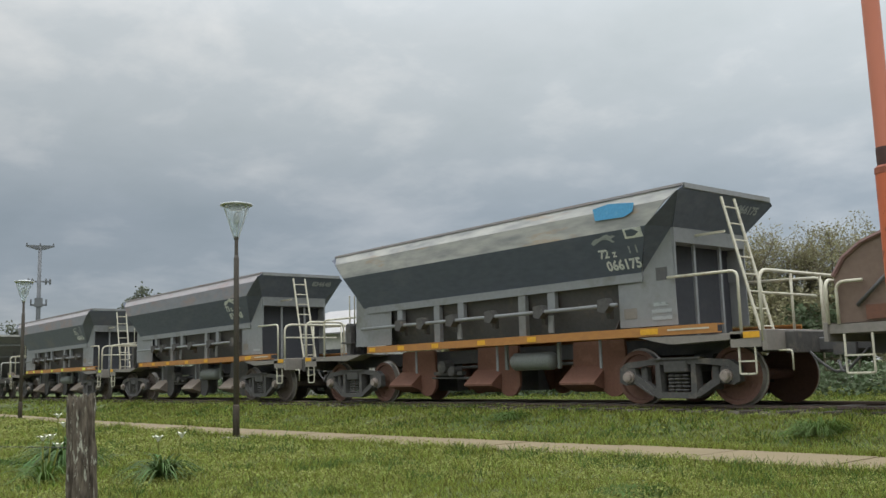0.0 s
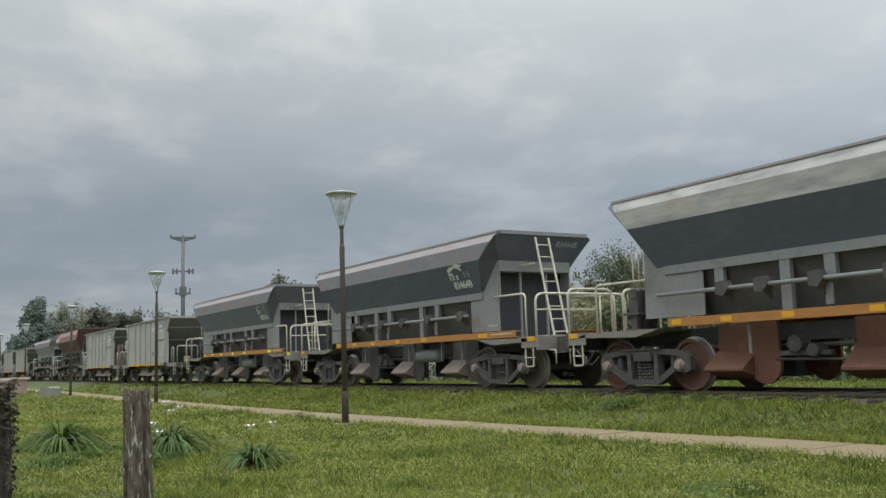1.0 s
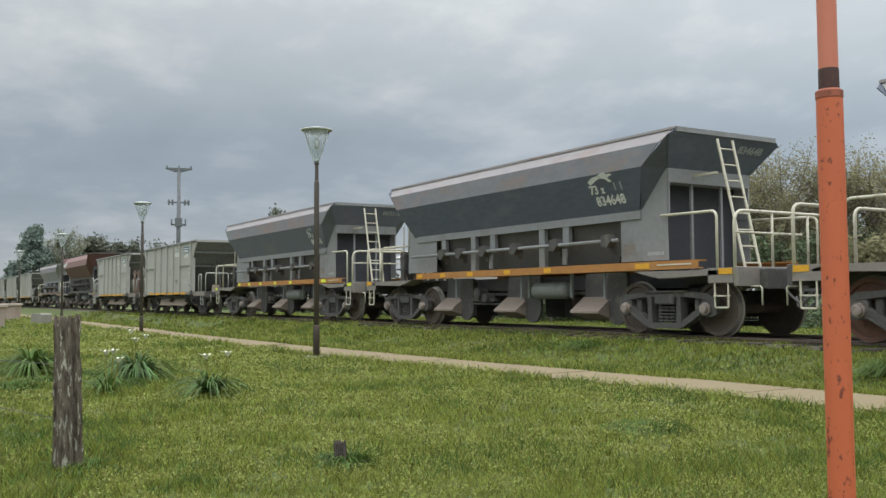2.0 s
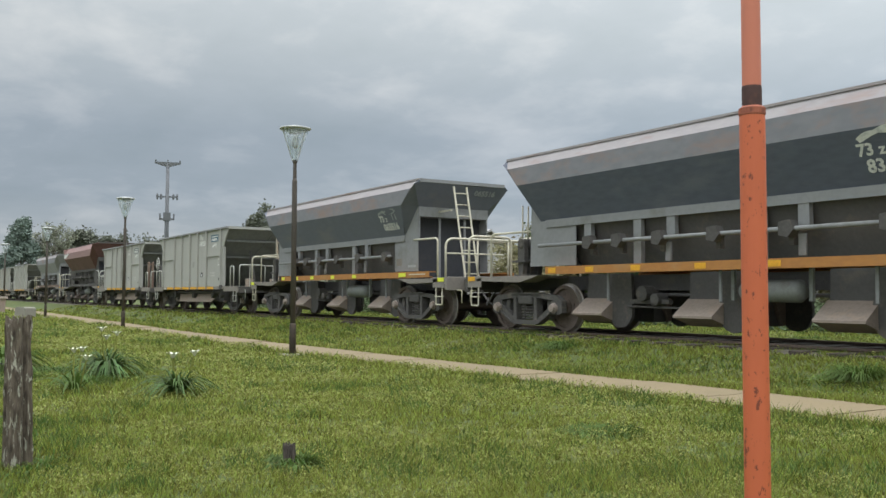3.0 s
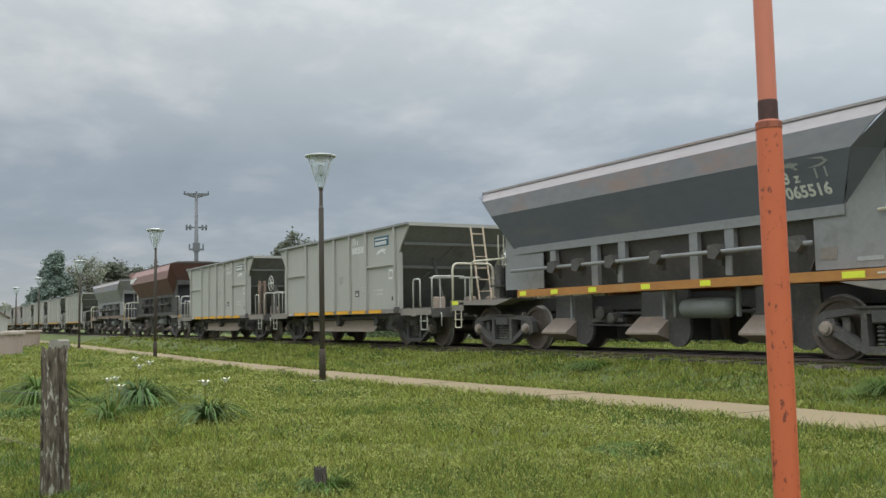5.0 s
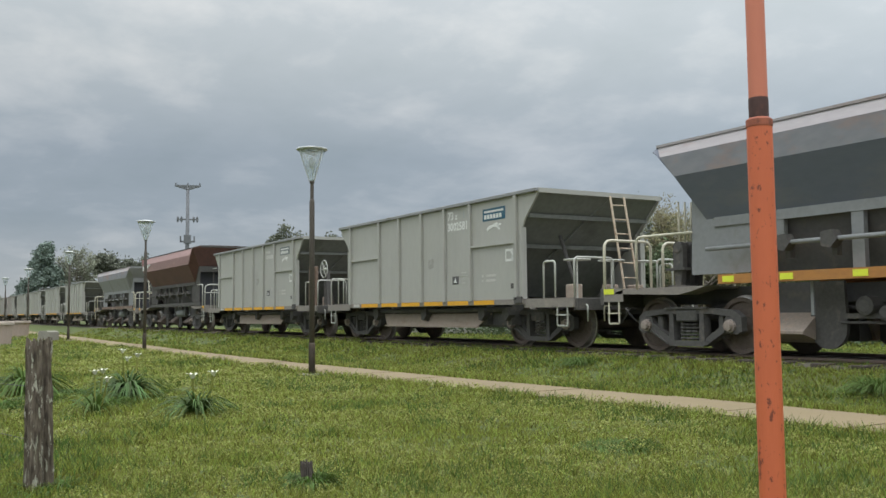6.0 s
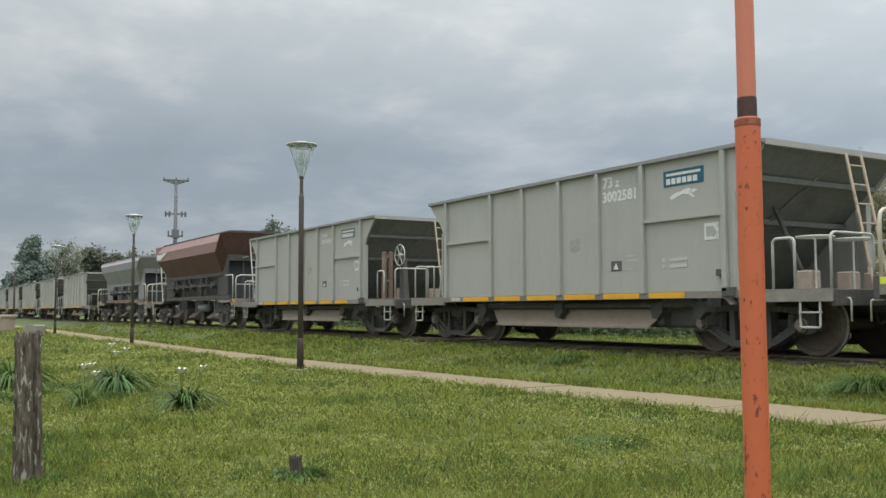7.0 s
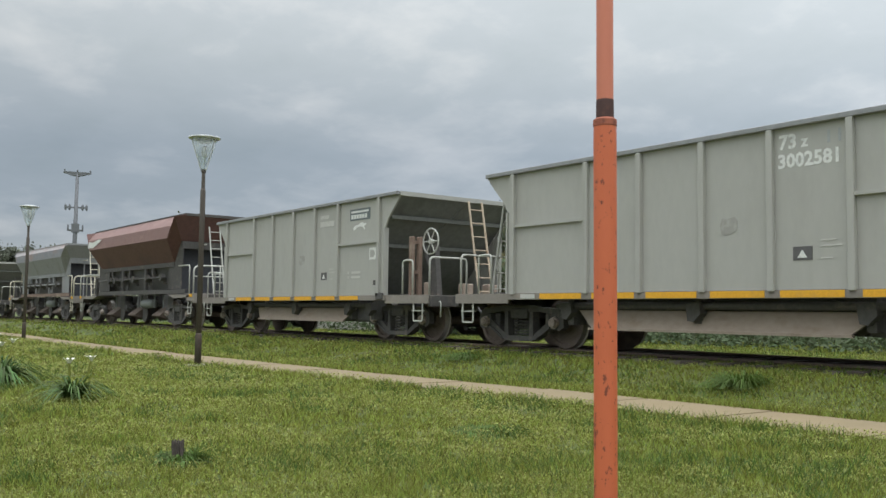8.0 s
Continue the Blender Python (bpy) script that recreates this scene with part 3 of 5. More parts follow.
def hopper(name, label, paint, upper, strip, sill, chute, rails, wheel="wheel", numbers=(), barrel=False, tags=""):
    w = thing(name, label, "train wagon", "wagons of the freight train")
    WT = 1.33
    zt = 3.36 if not barrel else 3.62
    # hopper body: upper band, inward slope, lower flange
    xa, xb = 0.46, -9.31
    prof = [(WT - 0.13, zt), (WT, 3.16), (WT, 2.81), (1.0, 2.10)] if not barrel else [(1.05, zt), (1.40, 3.25), (1.43, 2.86), (1.0, 2.12)]
    for s in (-1, 1):
        bm = B()
        for k, ((ya, za), (yb, zb)) in enumerate(zip(prof[:-2], prof[1:-1])):
            f0, f1 = (zt - za) / (zt - 2.81), min(1, (zt - zb) / (zt - 2.81))
            x0, x1, x2, x3 = xa - 0.66 * f0, xa - 0.66 * f1, xb + 0.48 * f1, xb + 0.48 * f0
            sheet(bm, [(x0, s * ya, za), (x1, s * yb, zb), (x2, s * yb, zb), (x3, s * ya, za)], -0.02 * s)
            # top strip takes a lighter tone: sky light on the lean, painted in
            if k == 0:
                part("top_strip", bm, M["top_strip"] if upper is M["hopper_top"] else upper, w, "pinkish grey leaning top strip, sky light in its tone" if not barrel else "")
                bm = B()
        part("side_band", bm, upper, w, "weathered grey upper side band with rust bloom" if not barrel else "faded red brown upper side")
        # slope sheets: shade under the inward lean is put into their darker paint
        bm = B()
        (ya, za), (yb, zb) = prof[-2], prof[-1]
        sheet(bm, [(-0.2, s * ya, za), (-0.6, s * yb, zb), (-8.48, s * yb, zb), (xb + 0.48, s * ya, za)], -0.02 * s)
        part("slope_sheet", bm, paint, w, "dark inward sloping side sheet" if not barrel else "red brown sloping side, darkened for shade")
        solid("flange", w, strip, "pale grey bottom flange", (-8.3, -0.56, s * 0.98, s * 1.03, 1.97, 2.115))
        bm = B()
        y = s * prof[0][0]
        box(bm, xb, xa, y - 0.03, y + 0.03, zt - 0.01, zt + 0.03)
        part("top_rail", bm, M["top_strip"] if not barrel else strip, w, "bare pale top rail")
    for x, d in ((xa, 1), (xb, -1)):
        q = 0.66 if d > 0 else 0.48
        f0, f1 = (x - d * 0.03, zt - 0.09), ((0.06 if not barrel else -0.02) if d > 0 else -8.91, 2.78)
        ty, by = prof[0][0], prof[-2][0]
        bm = B()
        sheet(bm, [(x, -ty, zt), (x, ty, zt), (f0[0], by, f0[1]), (f1[0], 1.0, f1[1]), (f1[0], -1.0, f1[1]), (f0[0], -by, f0[1])], -0.015 * d)
        part("end_sheet", bm, paint, w, "dark sloping end sheet")
        for s in (-1, 1):
            bm = B()
            top = (x, s * ty, zt)
            mid = (f0[0], s * by, f0[1])
            low = (x - d * q, s * by, prof[-2][1])
            toe = (f1[0] - d * 0.015, s * 1.0, f1[1])
            foot = (x - d * (q + 0.37), s * 0.995, 2.1)
            vs = {v: bm.verts.new(v) for v in (top, mid, toe, foot, low)}
            for tri in ((top, mid, low), (mid, toe, low), (toe, foot, low)):
                bm.faces.new([vs[v] for v in tri])
            # backing strip behind the corner seam
            it, io = bm.verts.new((x - d * 0.05, s * (ty - 0.22), zt - 0.03)), bm.verts.new((toe[0] - d * 0.05, s * 0.8, toe[2]))
            for tri in ((vs[top], vs[mid], it), (vs[mid], io, it), (vs[mid], vs[toe], io)):
                bm.faces.new(tri)
            part("corner_gusset", bm, paint, w)
        box_y = prof[0][0]
        solid("end_rim", w, strip, "", (x - 0.03, x + 0.03, -box_y, box_y, zt - 0.05, zt + 0.03))
        # lower end bay behind the posts, its shade painted in as black
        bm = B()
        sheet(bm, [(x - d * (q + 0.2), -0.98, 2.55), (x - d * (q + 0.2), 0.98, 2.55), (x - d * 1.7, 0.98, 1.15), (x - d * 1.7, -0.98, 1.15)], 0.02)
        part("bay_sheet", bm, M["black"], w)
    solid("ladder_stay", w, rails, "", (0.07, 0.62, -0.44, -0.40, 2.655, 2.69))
    # inner chute body between the side frames, black standing in for shade
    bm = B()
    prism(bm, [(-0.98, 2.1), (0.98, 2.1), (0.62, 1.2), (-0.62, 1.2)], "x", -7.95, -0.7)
    part("chute_body", bm, M["black"], w, "lower hopper body, shade painted in as black")
    for s in (-1, 1):
        bm = B()
        prism(bm, [(0.03, 2.74), (0.06, 1.24), (-1.08, 1.24), (-1.08, 1.97), (-0.72, 1.97), (-0.66, 2.12), (-0.22, 2.66), (-0.1, 2.74)], "y", s * 0.985, s * 1.0)
        part("corner_plate", bm, strip, w, "pale grey corner plate")
        bm = B()
        prism(bm, [(-8.78, 2.45), (-8.3, 2.05), (-8.02, 1.97), (-7.45, 1.97), (-7.45, 1.24), (-8.82, 1.24)], "y", s * 0.985, s * 1.0)
        part("corner_plate", bm, strip, w, "pale grey corner plate")
        for x in (-5.84, -5.08, -3.35, -2.6, -7.1):
            solid("stanchion", w, strip, "", (x - 0.09, x + 0.09, s * 0.93, s * 1.02, 1.62 if x in (-7.1, -5.08, -2.6) else 1.22, 1.98))
        # door operating shaft with cranks
        part("operating_shaft", tube(B(), [(-8.35, s * 1.16, 1.62), (-1.0, s * 1.16, 1.62)], 0.035, 8), strip, w, "grey door operating shaft", smooth=True)
        for x in (-6.9, -6.15, -5.2, -4.05, -2.75, -1.25):
            bm = B()
            prism(bm, [(x - 0.1, 1.72), (x + 0.08, 1.74), (x + 0.14, 1.6), (x + 0.05, 1.5), (x - 0.1, 1.53)], "y", s * 1.08, s * 1.24)
            box(bm, x - 0.03, x + 0.05, s * 1.0, s * 1.1, 1.4, 1.62)
            part("crank", bm, M["bogie"], w)
        for x in (-5.1, -2.6):
            solid("crank_link", w, strip, "", (x - 0.06, x + 0.06, s * 1.03, s * 1.06, 1.25, 1.55))
        # side sill
        bm = B()
        prism(bm, [(s * 1.2, 1.215), (s * 1.0, 1.215), (s * 1.0, 1.195), (s * 1.18, 1.195), (s * 1.18, 1.095), (s * 1.08, 1.095), (s * 1.08, 1.075), (s * 1.2, 1.075)], "x", -8.1, 0.88)
        part("side_sill", bm, sill, w, "ochre orange side sill" if sill is M["orange"] else "")
        # step plates over the bogies
        for d, xm in ((1, 0.45), (-1, -9.3)):
            bm = B()
            prism(bm, [(xm - d * 1.0, 1.06), (xm + d * 0.95, 1.03), (xm + d * 1.1, 1.0), (xm + d * 1.1, 0.97), (xm - d * 0.4, 0.93), (xm - d * 0.75, 1.0)], "y", s * 0.8, s * 1.22)
            part("footplate", bm, M["deck"], w, "dusty bent footplate")
    # end floors, headstocks, centre sill
    for x0, x1 in ((-0.3, 1.66), (-10.75, -8.5)):
        solid("end_floor", w, M["deck"], "dusty end platform floor", (x0, x1, -1.15, 1.15, 1.02, 1.06))
    for x, d in ((1.6, 1), (-10.72, -1)):
        solid("headstock", w, M["deck"] if d > 0 else M["bogie"], "dusty grey buffer beam", (x, x + d * 0.09, -1.22, 1.22, 0.78, 1.08), bev=0.01)
        solid("beam_front", w, M["bogie"], "", (x + d * 0.09, x + d * 0.24, -0.75, 0.75, 0.74, 1.05), bev=0.01)
        coupler(w, x + d * 0.2, d)
        for s in (-1, 1):
            steps(w, rails, x - d * 0.25, s * 1.2, 0.86, 0.4, 0.26)
            pipe("hand_hook", w, rails, [(x + d * 0.1, s * 0.95, 0.78), (x + d * 0.3, s * 0.95, 0.78), (x + d * 0.3, s * 0.95, 0.5)], 0.014, 0.05)
            solid("beam_patch", w, M["reflector"] if tags else M["yellow"], "", (x - d * 0.28, x - d * 0.02, s * 1.222, s * 1.228, 0.97, 1.06))
            solid("cheek_plate", w, M["deck"], "", (min(x - d * 0.5, x), max(x - d * 0.5, x), s * 1.2, s * 1.22, 0.84, 1.07))
    solid("centre_sill", w, M["black"], "", (-10.7, 1.6, -0.3, 0.3, 0.78, 1.05))
    # chutes, tank and brake gear under the frame
    for s in (-1, 1):
        for x in (-7.1, -4.6, -2.05):
            # unless rusty, the upper chute is black for shade, the dusty lip lighter
            bm = B()
            prism(bm, [(s * 0.66, 1.07), (s * 0.69, 0.60), (s * 0.45, 0.60), (s * 0.45, 1.07)], "x", x - 0.40, x + 0.34)
            part("discharge_chute", bm, chute if chute is M["rust"] else M["black"], w, "rusty discharge chute" if chute is M["rust"] else "discharge chute with shade painted in as dark")
            bm = B()
            prism(bm, [(s * 0.68, 0.64), (s * 1.03, 0.37), (s * 1.03, 0.335), (s * 0.62, 0.20), (s * 0.45, 0.60)], "x", x - 0.44, x + 0.36)
            part("chute_lip", bm, chute, w, "dusty flared chute lip")
            bm = B()
            a = [(x + 0.56 + 0.30 * math.cos(t), 0.42 + 0.30 * math.sin(t)) for t in [math.radians(k) for k in range(180, 361, 20)]]
            prism(bm, a + [(x + 0.83, 1.07), (x + 0.36, 1.07)], "y", s * 0.70, s * 0.76)
            part("chute_cheek", bm, M["bogie"] if chute is not M["rust"] else chute, w)
            solid("hanger", w, M["hopper_grey"], "", (x + 0.48, x + 0.53, s * 0.98, s * 1.0, 0.6, 1.08))
            bm = B()
            box(bm, x - 0.36, x + 0.3, s * 0.3, s * 0.6, 0.2, 1.06)
            part("chute_box", bm, M["black"], w)
    part("air_tank", lathe(B(), [(-3.78, 0.05), (-3.75, 0.12), (-3.68, 0.165), (-2.78, 0.165), (-2.71, 0.12), (-2.68, 0.05)], "x", (0, -0.88, 0.76), 18), M["tank"], w, "grey cylindrical air tank", smooth=True)
    for x in (-3.9, -2.55):
        solid("tank_bracket", w, M["tank"], "", (x - 0.03, x + 0.03, -0.95, -0.9, 0.62, 1.1))
    bm = B()
    for x, z, r in ((-5.85, 0.72, 0.13), (-5.55, 0.62, 0.1)):
        lathe(bm, [(-0.95, r * 0.6), (-0.93, r), (-0.7, r), (-0.68, r * 0.6)], "y", (x, 0, z), 12)
    box(bm, -6.2, -5.3, -0.85, -0.75, 0.55, 0.62)
    tube(bm, [(-6.3, -0.8, 0.5), (-4.9, -0.8, 0.48)], 0.02, 6)
    part("brake_gear", bm, M["bogie"], w)
    part("brake_pipe", tube(B(), [(-8, -0.55, 0.7), (-1, -0.55, 0.7)], 0.03, 6), M["black"], w)
    # front end: header, posts, rails, ladder
    solid("header_beam", w, strip, "pale grey header beam", (-0.22, 0.075, -0.985, 0.985, 2.54, 2.775))
    for s in (-1, 1):
        bm = B()
        prism(bm, [(0.07, 2.775), (-0.6, 2.1), (-0.6, 2.0), (0.07, 2.0)], "y", s * 0.95, s * 0.978)
        part("end_gusset", bm, strip, w)
    for y in (-0.36, 0.36):
        solid("end_post", w, strip, "", (-0.04, 0.0, y - 0.025, y + 0.025, 1.06, 2.55))
    solid("bay_wall", w, M["bay_shade"], "bay wall with shade painted in as black", (-0.30, -0.27, -0.98, 0.98, 1.06, 2.56))
    for s in (-1, 1):
        pipe("handrail", w, rails, [(-0.05, s * 1.05, 1.98), (1.28, s * 1.2, 1.95), (1.28, s * 1.2, 0.98)], 0.022, 0.12)
        pipe("handrail", w, rails, [(-8.75, s * 1.05, 1.92), (-9.9, s * 1.18, 1.92), (-9.9, s * 1.18, 1.0)], 0.022, 0.12)
    pipe("end_rail", w, rails, [(1.62, -1.2, 0.92), (1.62, -1.2, 1.93), (1.62, 1.2, 1.93), (1.62, 1.2, 0.92)], 0.026, 0.2)
    pipe("end_rail", w, rails, [(1.62, -1.18, 1.6), (1.62, 0.35, 1.6)], 0.018)
    for y in (-0.35, 0.5):
        pipe("rail_post", w, rails, [(1.62, y, 1.06), (1.62, y, 1.93)], 0.02)
    pipe("end_rail", w, rails, [(-10.7, -1.2, 0.92), (-10.7, -1.2, 1.93), (-10.7, -0.1, 1.93), (-10.7, -0.1, 1.06)], 0.026, 0.16)
    pipe("end_rail", w, rails, [(-10.7, 0.2, 1.06), (-10.7, 0.2, 1.93), (-10.7, 1.2, 1.93), (-10.7, 1.2, 0.92)], 0.026, 0.16)
    ladder(w, rails, (0.52, -0.12, 3.25), (1.05, -0.12, 1.06), 0.36, 8)
    # rear lever stand
    bm = B()
    for y in (-0.98, -0.79, -0.60):
        prism(bm, [(-9.16, 1.06), (-9.04, 1.06), (-8.98, 1.45), (-8.98, 1.72), (-9.2, 1.72), (-9.2, 1.45)], "y", y - 0.05, y + 0.05)
        lathe(bm, [(y - 0.07, 0.07), (y - 0.06, 0.10), (y + 0.06, 0.10), (y + 0.07, 0.07)], "y", (-9.09, 0, 1.70), 12)
    box(bm, -9.32, -8.9, -1.08, -0.5, 1.33, 1.37)
    box(bm, -9.3, -8.9, -1.05, -0.5, 1.055, 1.09)
    part("lever_stand", bm, M["bogie"], w, "dark cast lever stand")
    for y in (-0.98, -0.85, -0.72, -0.59):
        pipe("lever", w, rails, [(-9.1, y, 1.7), (-9.0 - 0.1 * abs(y), y, 2.45)], 0.016)
    if barrel:
        bm = B()
        prism(bm, [(-1.05, zt), (1.05, zt), (0.6, zt + 0.06), (-0.6, zt + 0.06)], "x", xb + 0.2, xa - 0.2)
        part("roof", bm, M["brown_low"], w)
    else:
        bm = B()
        box(bm, xb + 0.62, xa - 0.62, -1.26, 1.26, 2.9, 2.95)
        part("load", bm, M["black"], w, "dark shaded load inside")
    # markings on the slope and the end sheet
    tilt = math.degrees(math.atan2(0.33, 0.71))
    for text, x, z, size, mat in numbers:
        f = (2.81 - z) / 0.71
        y = -(WT - 0.33 * f) - 0.008
        letters(text, size, mat, w, pose(x, y, z, 90 + tilt, 0, 0))
    bogies(w, (0.0, -8.91), wheel)
    WAGONS.append(w)
    return w


def marks(w, name, mat, outline, y=-1.345, label=""):
    """A thin painted shape on the near side: an outline in (x, z)."""
    bm = B()
    prism(bm, outline, "y", y, y - 0.004)
    return part(name, bm, mat, w, label)


GPOSTS = (-7.65, -5.94, -4.87, -3.76, -2.71, -1.64, 0.03)


def gondola(name, label, paint=None):
    w = thing(name, label, "train wagon", "wagons of the freight train")
    paint = paint or M["gondola"]
    W, zb, zt = 1.56, 0.93, 3.03
    for s in (-1, 1):
        # each bay of the side is a plate between posts
        for a, b in zip(GPOSTS, GPOSTS[1:]):
            solid("side_panel", w, paint, "", (a + 0.035, b - 0.035, s * (W - 0.04), s * W, zb, zt - 0.06))
        bm = B()
        prism(bm, [(0.06, zt - 0.06), (0.72, zt - 0.06), (0.70, zt - 0.14), (0.30, 2.48), (0.20, 2.30), (0.20, zb), (0.06, zb)], "y", s * (W - 0.04), s * W)
        part("end_wing", bm, paint, w)
        bm = B()
        prism(bm, [(-7.68, zt - 0.06), (-8.34, zt - 0.06), (-8.32, zt - 0.14), (-7.92, 2.48), (-7.82, 2.30), (-7.82, zb), (-7.68, zb)], "y", s * (W - 0.04), s * W)
        part("end_wing", bm, paint, w)
        for x in GPOSTS:
            bm = B()
            box(bm, x - 0.045, x + 0.045, s * (W - 0.02), s * (W + 0.07), zb - 0.02, zt - 0.07, 0.008)
            part("side_post", bm, paint, w)
        for x in (0.2, -7.82):
            solid("wing_flange", w, paint, "", (x - 0.02, x + 0.02, s * (W - 0.09), s * (W + 0.03), zb, 2.32))
        solid("top_rail", w, M["hopper_grey"], "darker grey top rail", (-8.36, 0.75, s * (W - 0.06), s * (W + 0.07), zt - 0.07, zt), bev=0.008)
        for a, b, z in ((-7.65, -5.94, 2.07), (-1.64, 0.03, 2.05)):
            solid("cross_bar", w, paint, "", (a + 0.045, b - 0.045, s * W, s * (W + 0.05), z - 0.025, z + 0.02))
        solid("side_sill", w, M["deck"], "dusty side sill", (-7.85, 0.25, s * (W - 0.1), s * (W + 0.03), 0.825, zb - 0.004))
        for a, b in zip(GPOSTS, GPOSTS[1:]):
            if a == -7.65:
                solid("sill_stripe", w, M["print"], "pale worn lettering strip", (-7.45, -7.1, s * (W + 0.032), s * (W + 0.036), 0.84, 0.915))
                a = -7.1
            if b == 0.03:
                b = -0.66
            solid("sill_stripe", w, M["yellow"], "yellow painted stripe", (a + 0.12, b - 0.1, s * (W + 0.032), s * (W + 0.036), 0.832, 0.922))
        # bottom hopper trough with gate shaft
        bm = B()
        sheet(bm, [(-6.5, s * 1.16, 0.66), (-1.5, s * 1.16, 0.66), (-1.85, s * 1.30, 0.38), (-6.1, s * 1.30, 0.38)], 0.02)
        box(bm, -6.15, -1.8, s * 1.28, s * 1.33, 0.35, 0.385)
        part("trough_plate", bm, M["trough"], w, "dusty grey brown hopper trough")
        part("gate_shaft", tube(B(), [(-6.9, s * 1.25, 0.73), (-0.6, s * 1.25, 0.73)], 0.055, 10), M["bogie"], w, smooth=True)
        for x in (-6.6, -4.1, -1.6, -0.7):
            bm = B()
            prism(bm, [(x - 0.14, 0.76), (x + 0.1, 0.78), (x + 0.12, 0.62), (x, 0.5), (x - 0.1, 0.52)], "y", s * 1.2, s * 1.36)
            box(bm, x - 0.06, x + 0.06, s * 0.95, s * 1.25, 0.42, 0.86)
            part("gate_lever", bm, M["bogie"], w)
        bm = B()
        prism(bm, [(-6.6, 0.86), (-6.15, 0.36), (-1.95, 0.36), (-1.1, 0.86)], "y", s * 0.4, s * 0.80)
        part("trough", bm, M["black"], w)
    bm = B()
    box(bm, -1.75, -0.95, -1.1, -0.7, 0.36, 0.84, 0.05)
    part("brake_box", bm, M["black"], w)
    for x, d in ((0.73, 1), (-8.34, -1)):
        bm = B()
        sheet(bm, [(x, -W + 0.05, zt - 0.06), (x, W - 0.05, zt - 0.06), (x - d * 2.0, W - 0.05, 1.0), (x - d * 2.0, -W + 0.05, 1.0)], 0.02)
        part("end_sheet", bm, M["gondola_dark"], w, "darker grey sloping end sheet")
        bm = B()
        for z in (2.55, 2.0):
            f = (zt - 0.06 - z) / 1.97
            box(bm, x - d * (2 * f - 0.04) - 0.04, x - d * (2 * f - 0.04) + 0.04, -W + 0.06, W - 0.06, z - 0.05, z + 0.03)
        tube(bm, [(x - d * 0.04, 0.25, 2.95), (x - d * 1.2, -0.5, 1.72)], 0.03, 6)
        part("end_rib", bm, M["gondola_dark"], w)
        solid("end_rim", w, paint, "", (min(x - 0.03, x + 0.04), x + 0.04, -W, W, zt - 0.09, zt - 0.002))
        e0, e1 = (0.2, 1.72) if d > 0 else (-9.3, -7.82)
        solid("end_floor", w, M["deck"], "dusty end platform", (e0, e1, -W + 0.06, W - 0.06, 0.86, 0.91))
        solid("platform_edge", w, M["deck"], "", (e0, e1, -W + 0.02, -W + 0.055, 0.76, 0.93))
        solid("platform_edge", w, M["deck"], "", (e0, e1, W - 0.055, W - 0.02, 0.76, 0.93))
        xe = e1 if d > 0 else e0
        solid("headstock", w, M["bogie"], "rusty dark headstock", (xe - 0.05, xe + 0.05, -1.5, 1.5, 0.70, 0.92), bev=0.01)
        coupler(w, xe, d)
        ladder(w, M["worn_cream"] if d > 0 else M["pale_rail"], (x + d * 0.06, 0.35 if d > 0 else -0.9, 2.95), (x + d * 0.46, 0.35 if d > 0 else -0.9, 0.92), 0.36, 7)
        for s in (-1, 1):
            steps(w, M["pale_rail"], xe - d * 0.35, s * 1.52, 0.86, 0.44, 0.3)
            pipe("handrail", w, M["pale_rail"], [(xe - d * 0.95, s * 1.48, 0.92), (xe - d * 0.95, s * 1.48, 1.62), (xe - d * 0.6, s * 1.48, 1.62), (xe - d * 0.6, s * 1.48, 0.92)], 0.02, 0.08)
            pipe("handrail", w, M["pale_rail"], [(xe - d * 0.06, s * 1.46, 0.92), (xe - d * 0.06, s * 1.46, 1.66), (xe - d * 0.06, s * 0.55, 1.66), (xe - d * 0.06, s * 0.55, 0.92)], 0.02, 0.1)
            pipe("hand_hook", w, M["pale_rail"], [(xe, s * 1.3, 0.8), (xe + d * 0.1, s * 1.3, 0.8), (xe + d * 0.1, s * 1.3, 0.5)], 0.014, 0.05)
        pipe("stay", w, M["bogie"], [(xe - d * 1.1, -0.5, 0.92), (x - d * 0.7, -0.5, 2.2)], 0.035)
        for y in (-0.8, 0.1, 0.75):
            solid("valve_block", w, M["trough"], "dusty tan valve block", (xe - d * 0.9 - 0.12, xe - d * 0.9 + 0.12, y - 0.12, y + 0.12, 0.91, 1.2), bev=0.02)
    solid("centre_sill", w, M["black"], "", (-9.3, 1.7, -0.3, 0.3, 0.62, 0.88))
    bm = B()
    box(bm, -7.1, -0.5, -1.5, 1.5, 2.6, 2.65)
    part("load", bm, M["black"], w, "dark shaded load inside")
    bogies(w, (0.0, -8.08), "wheel")
    return w


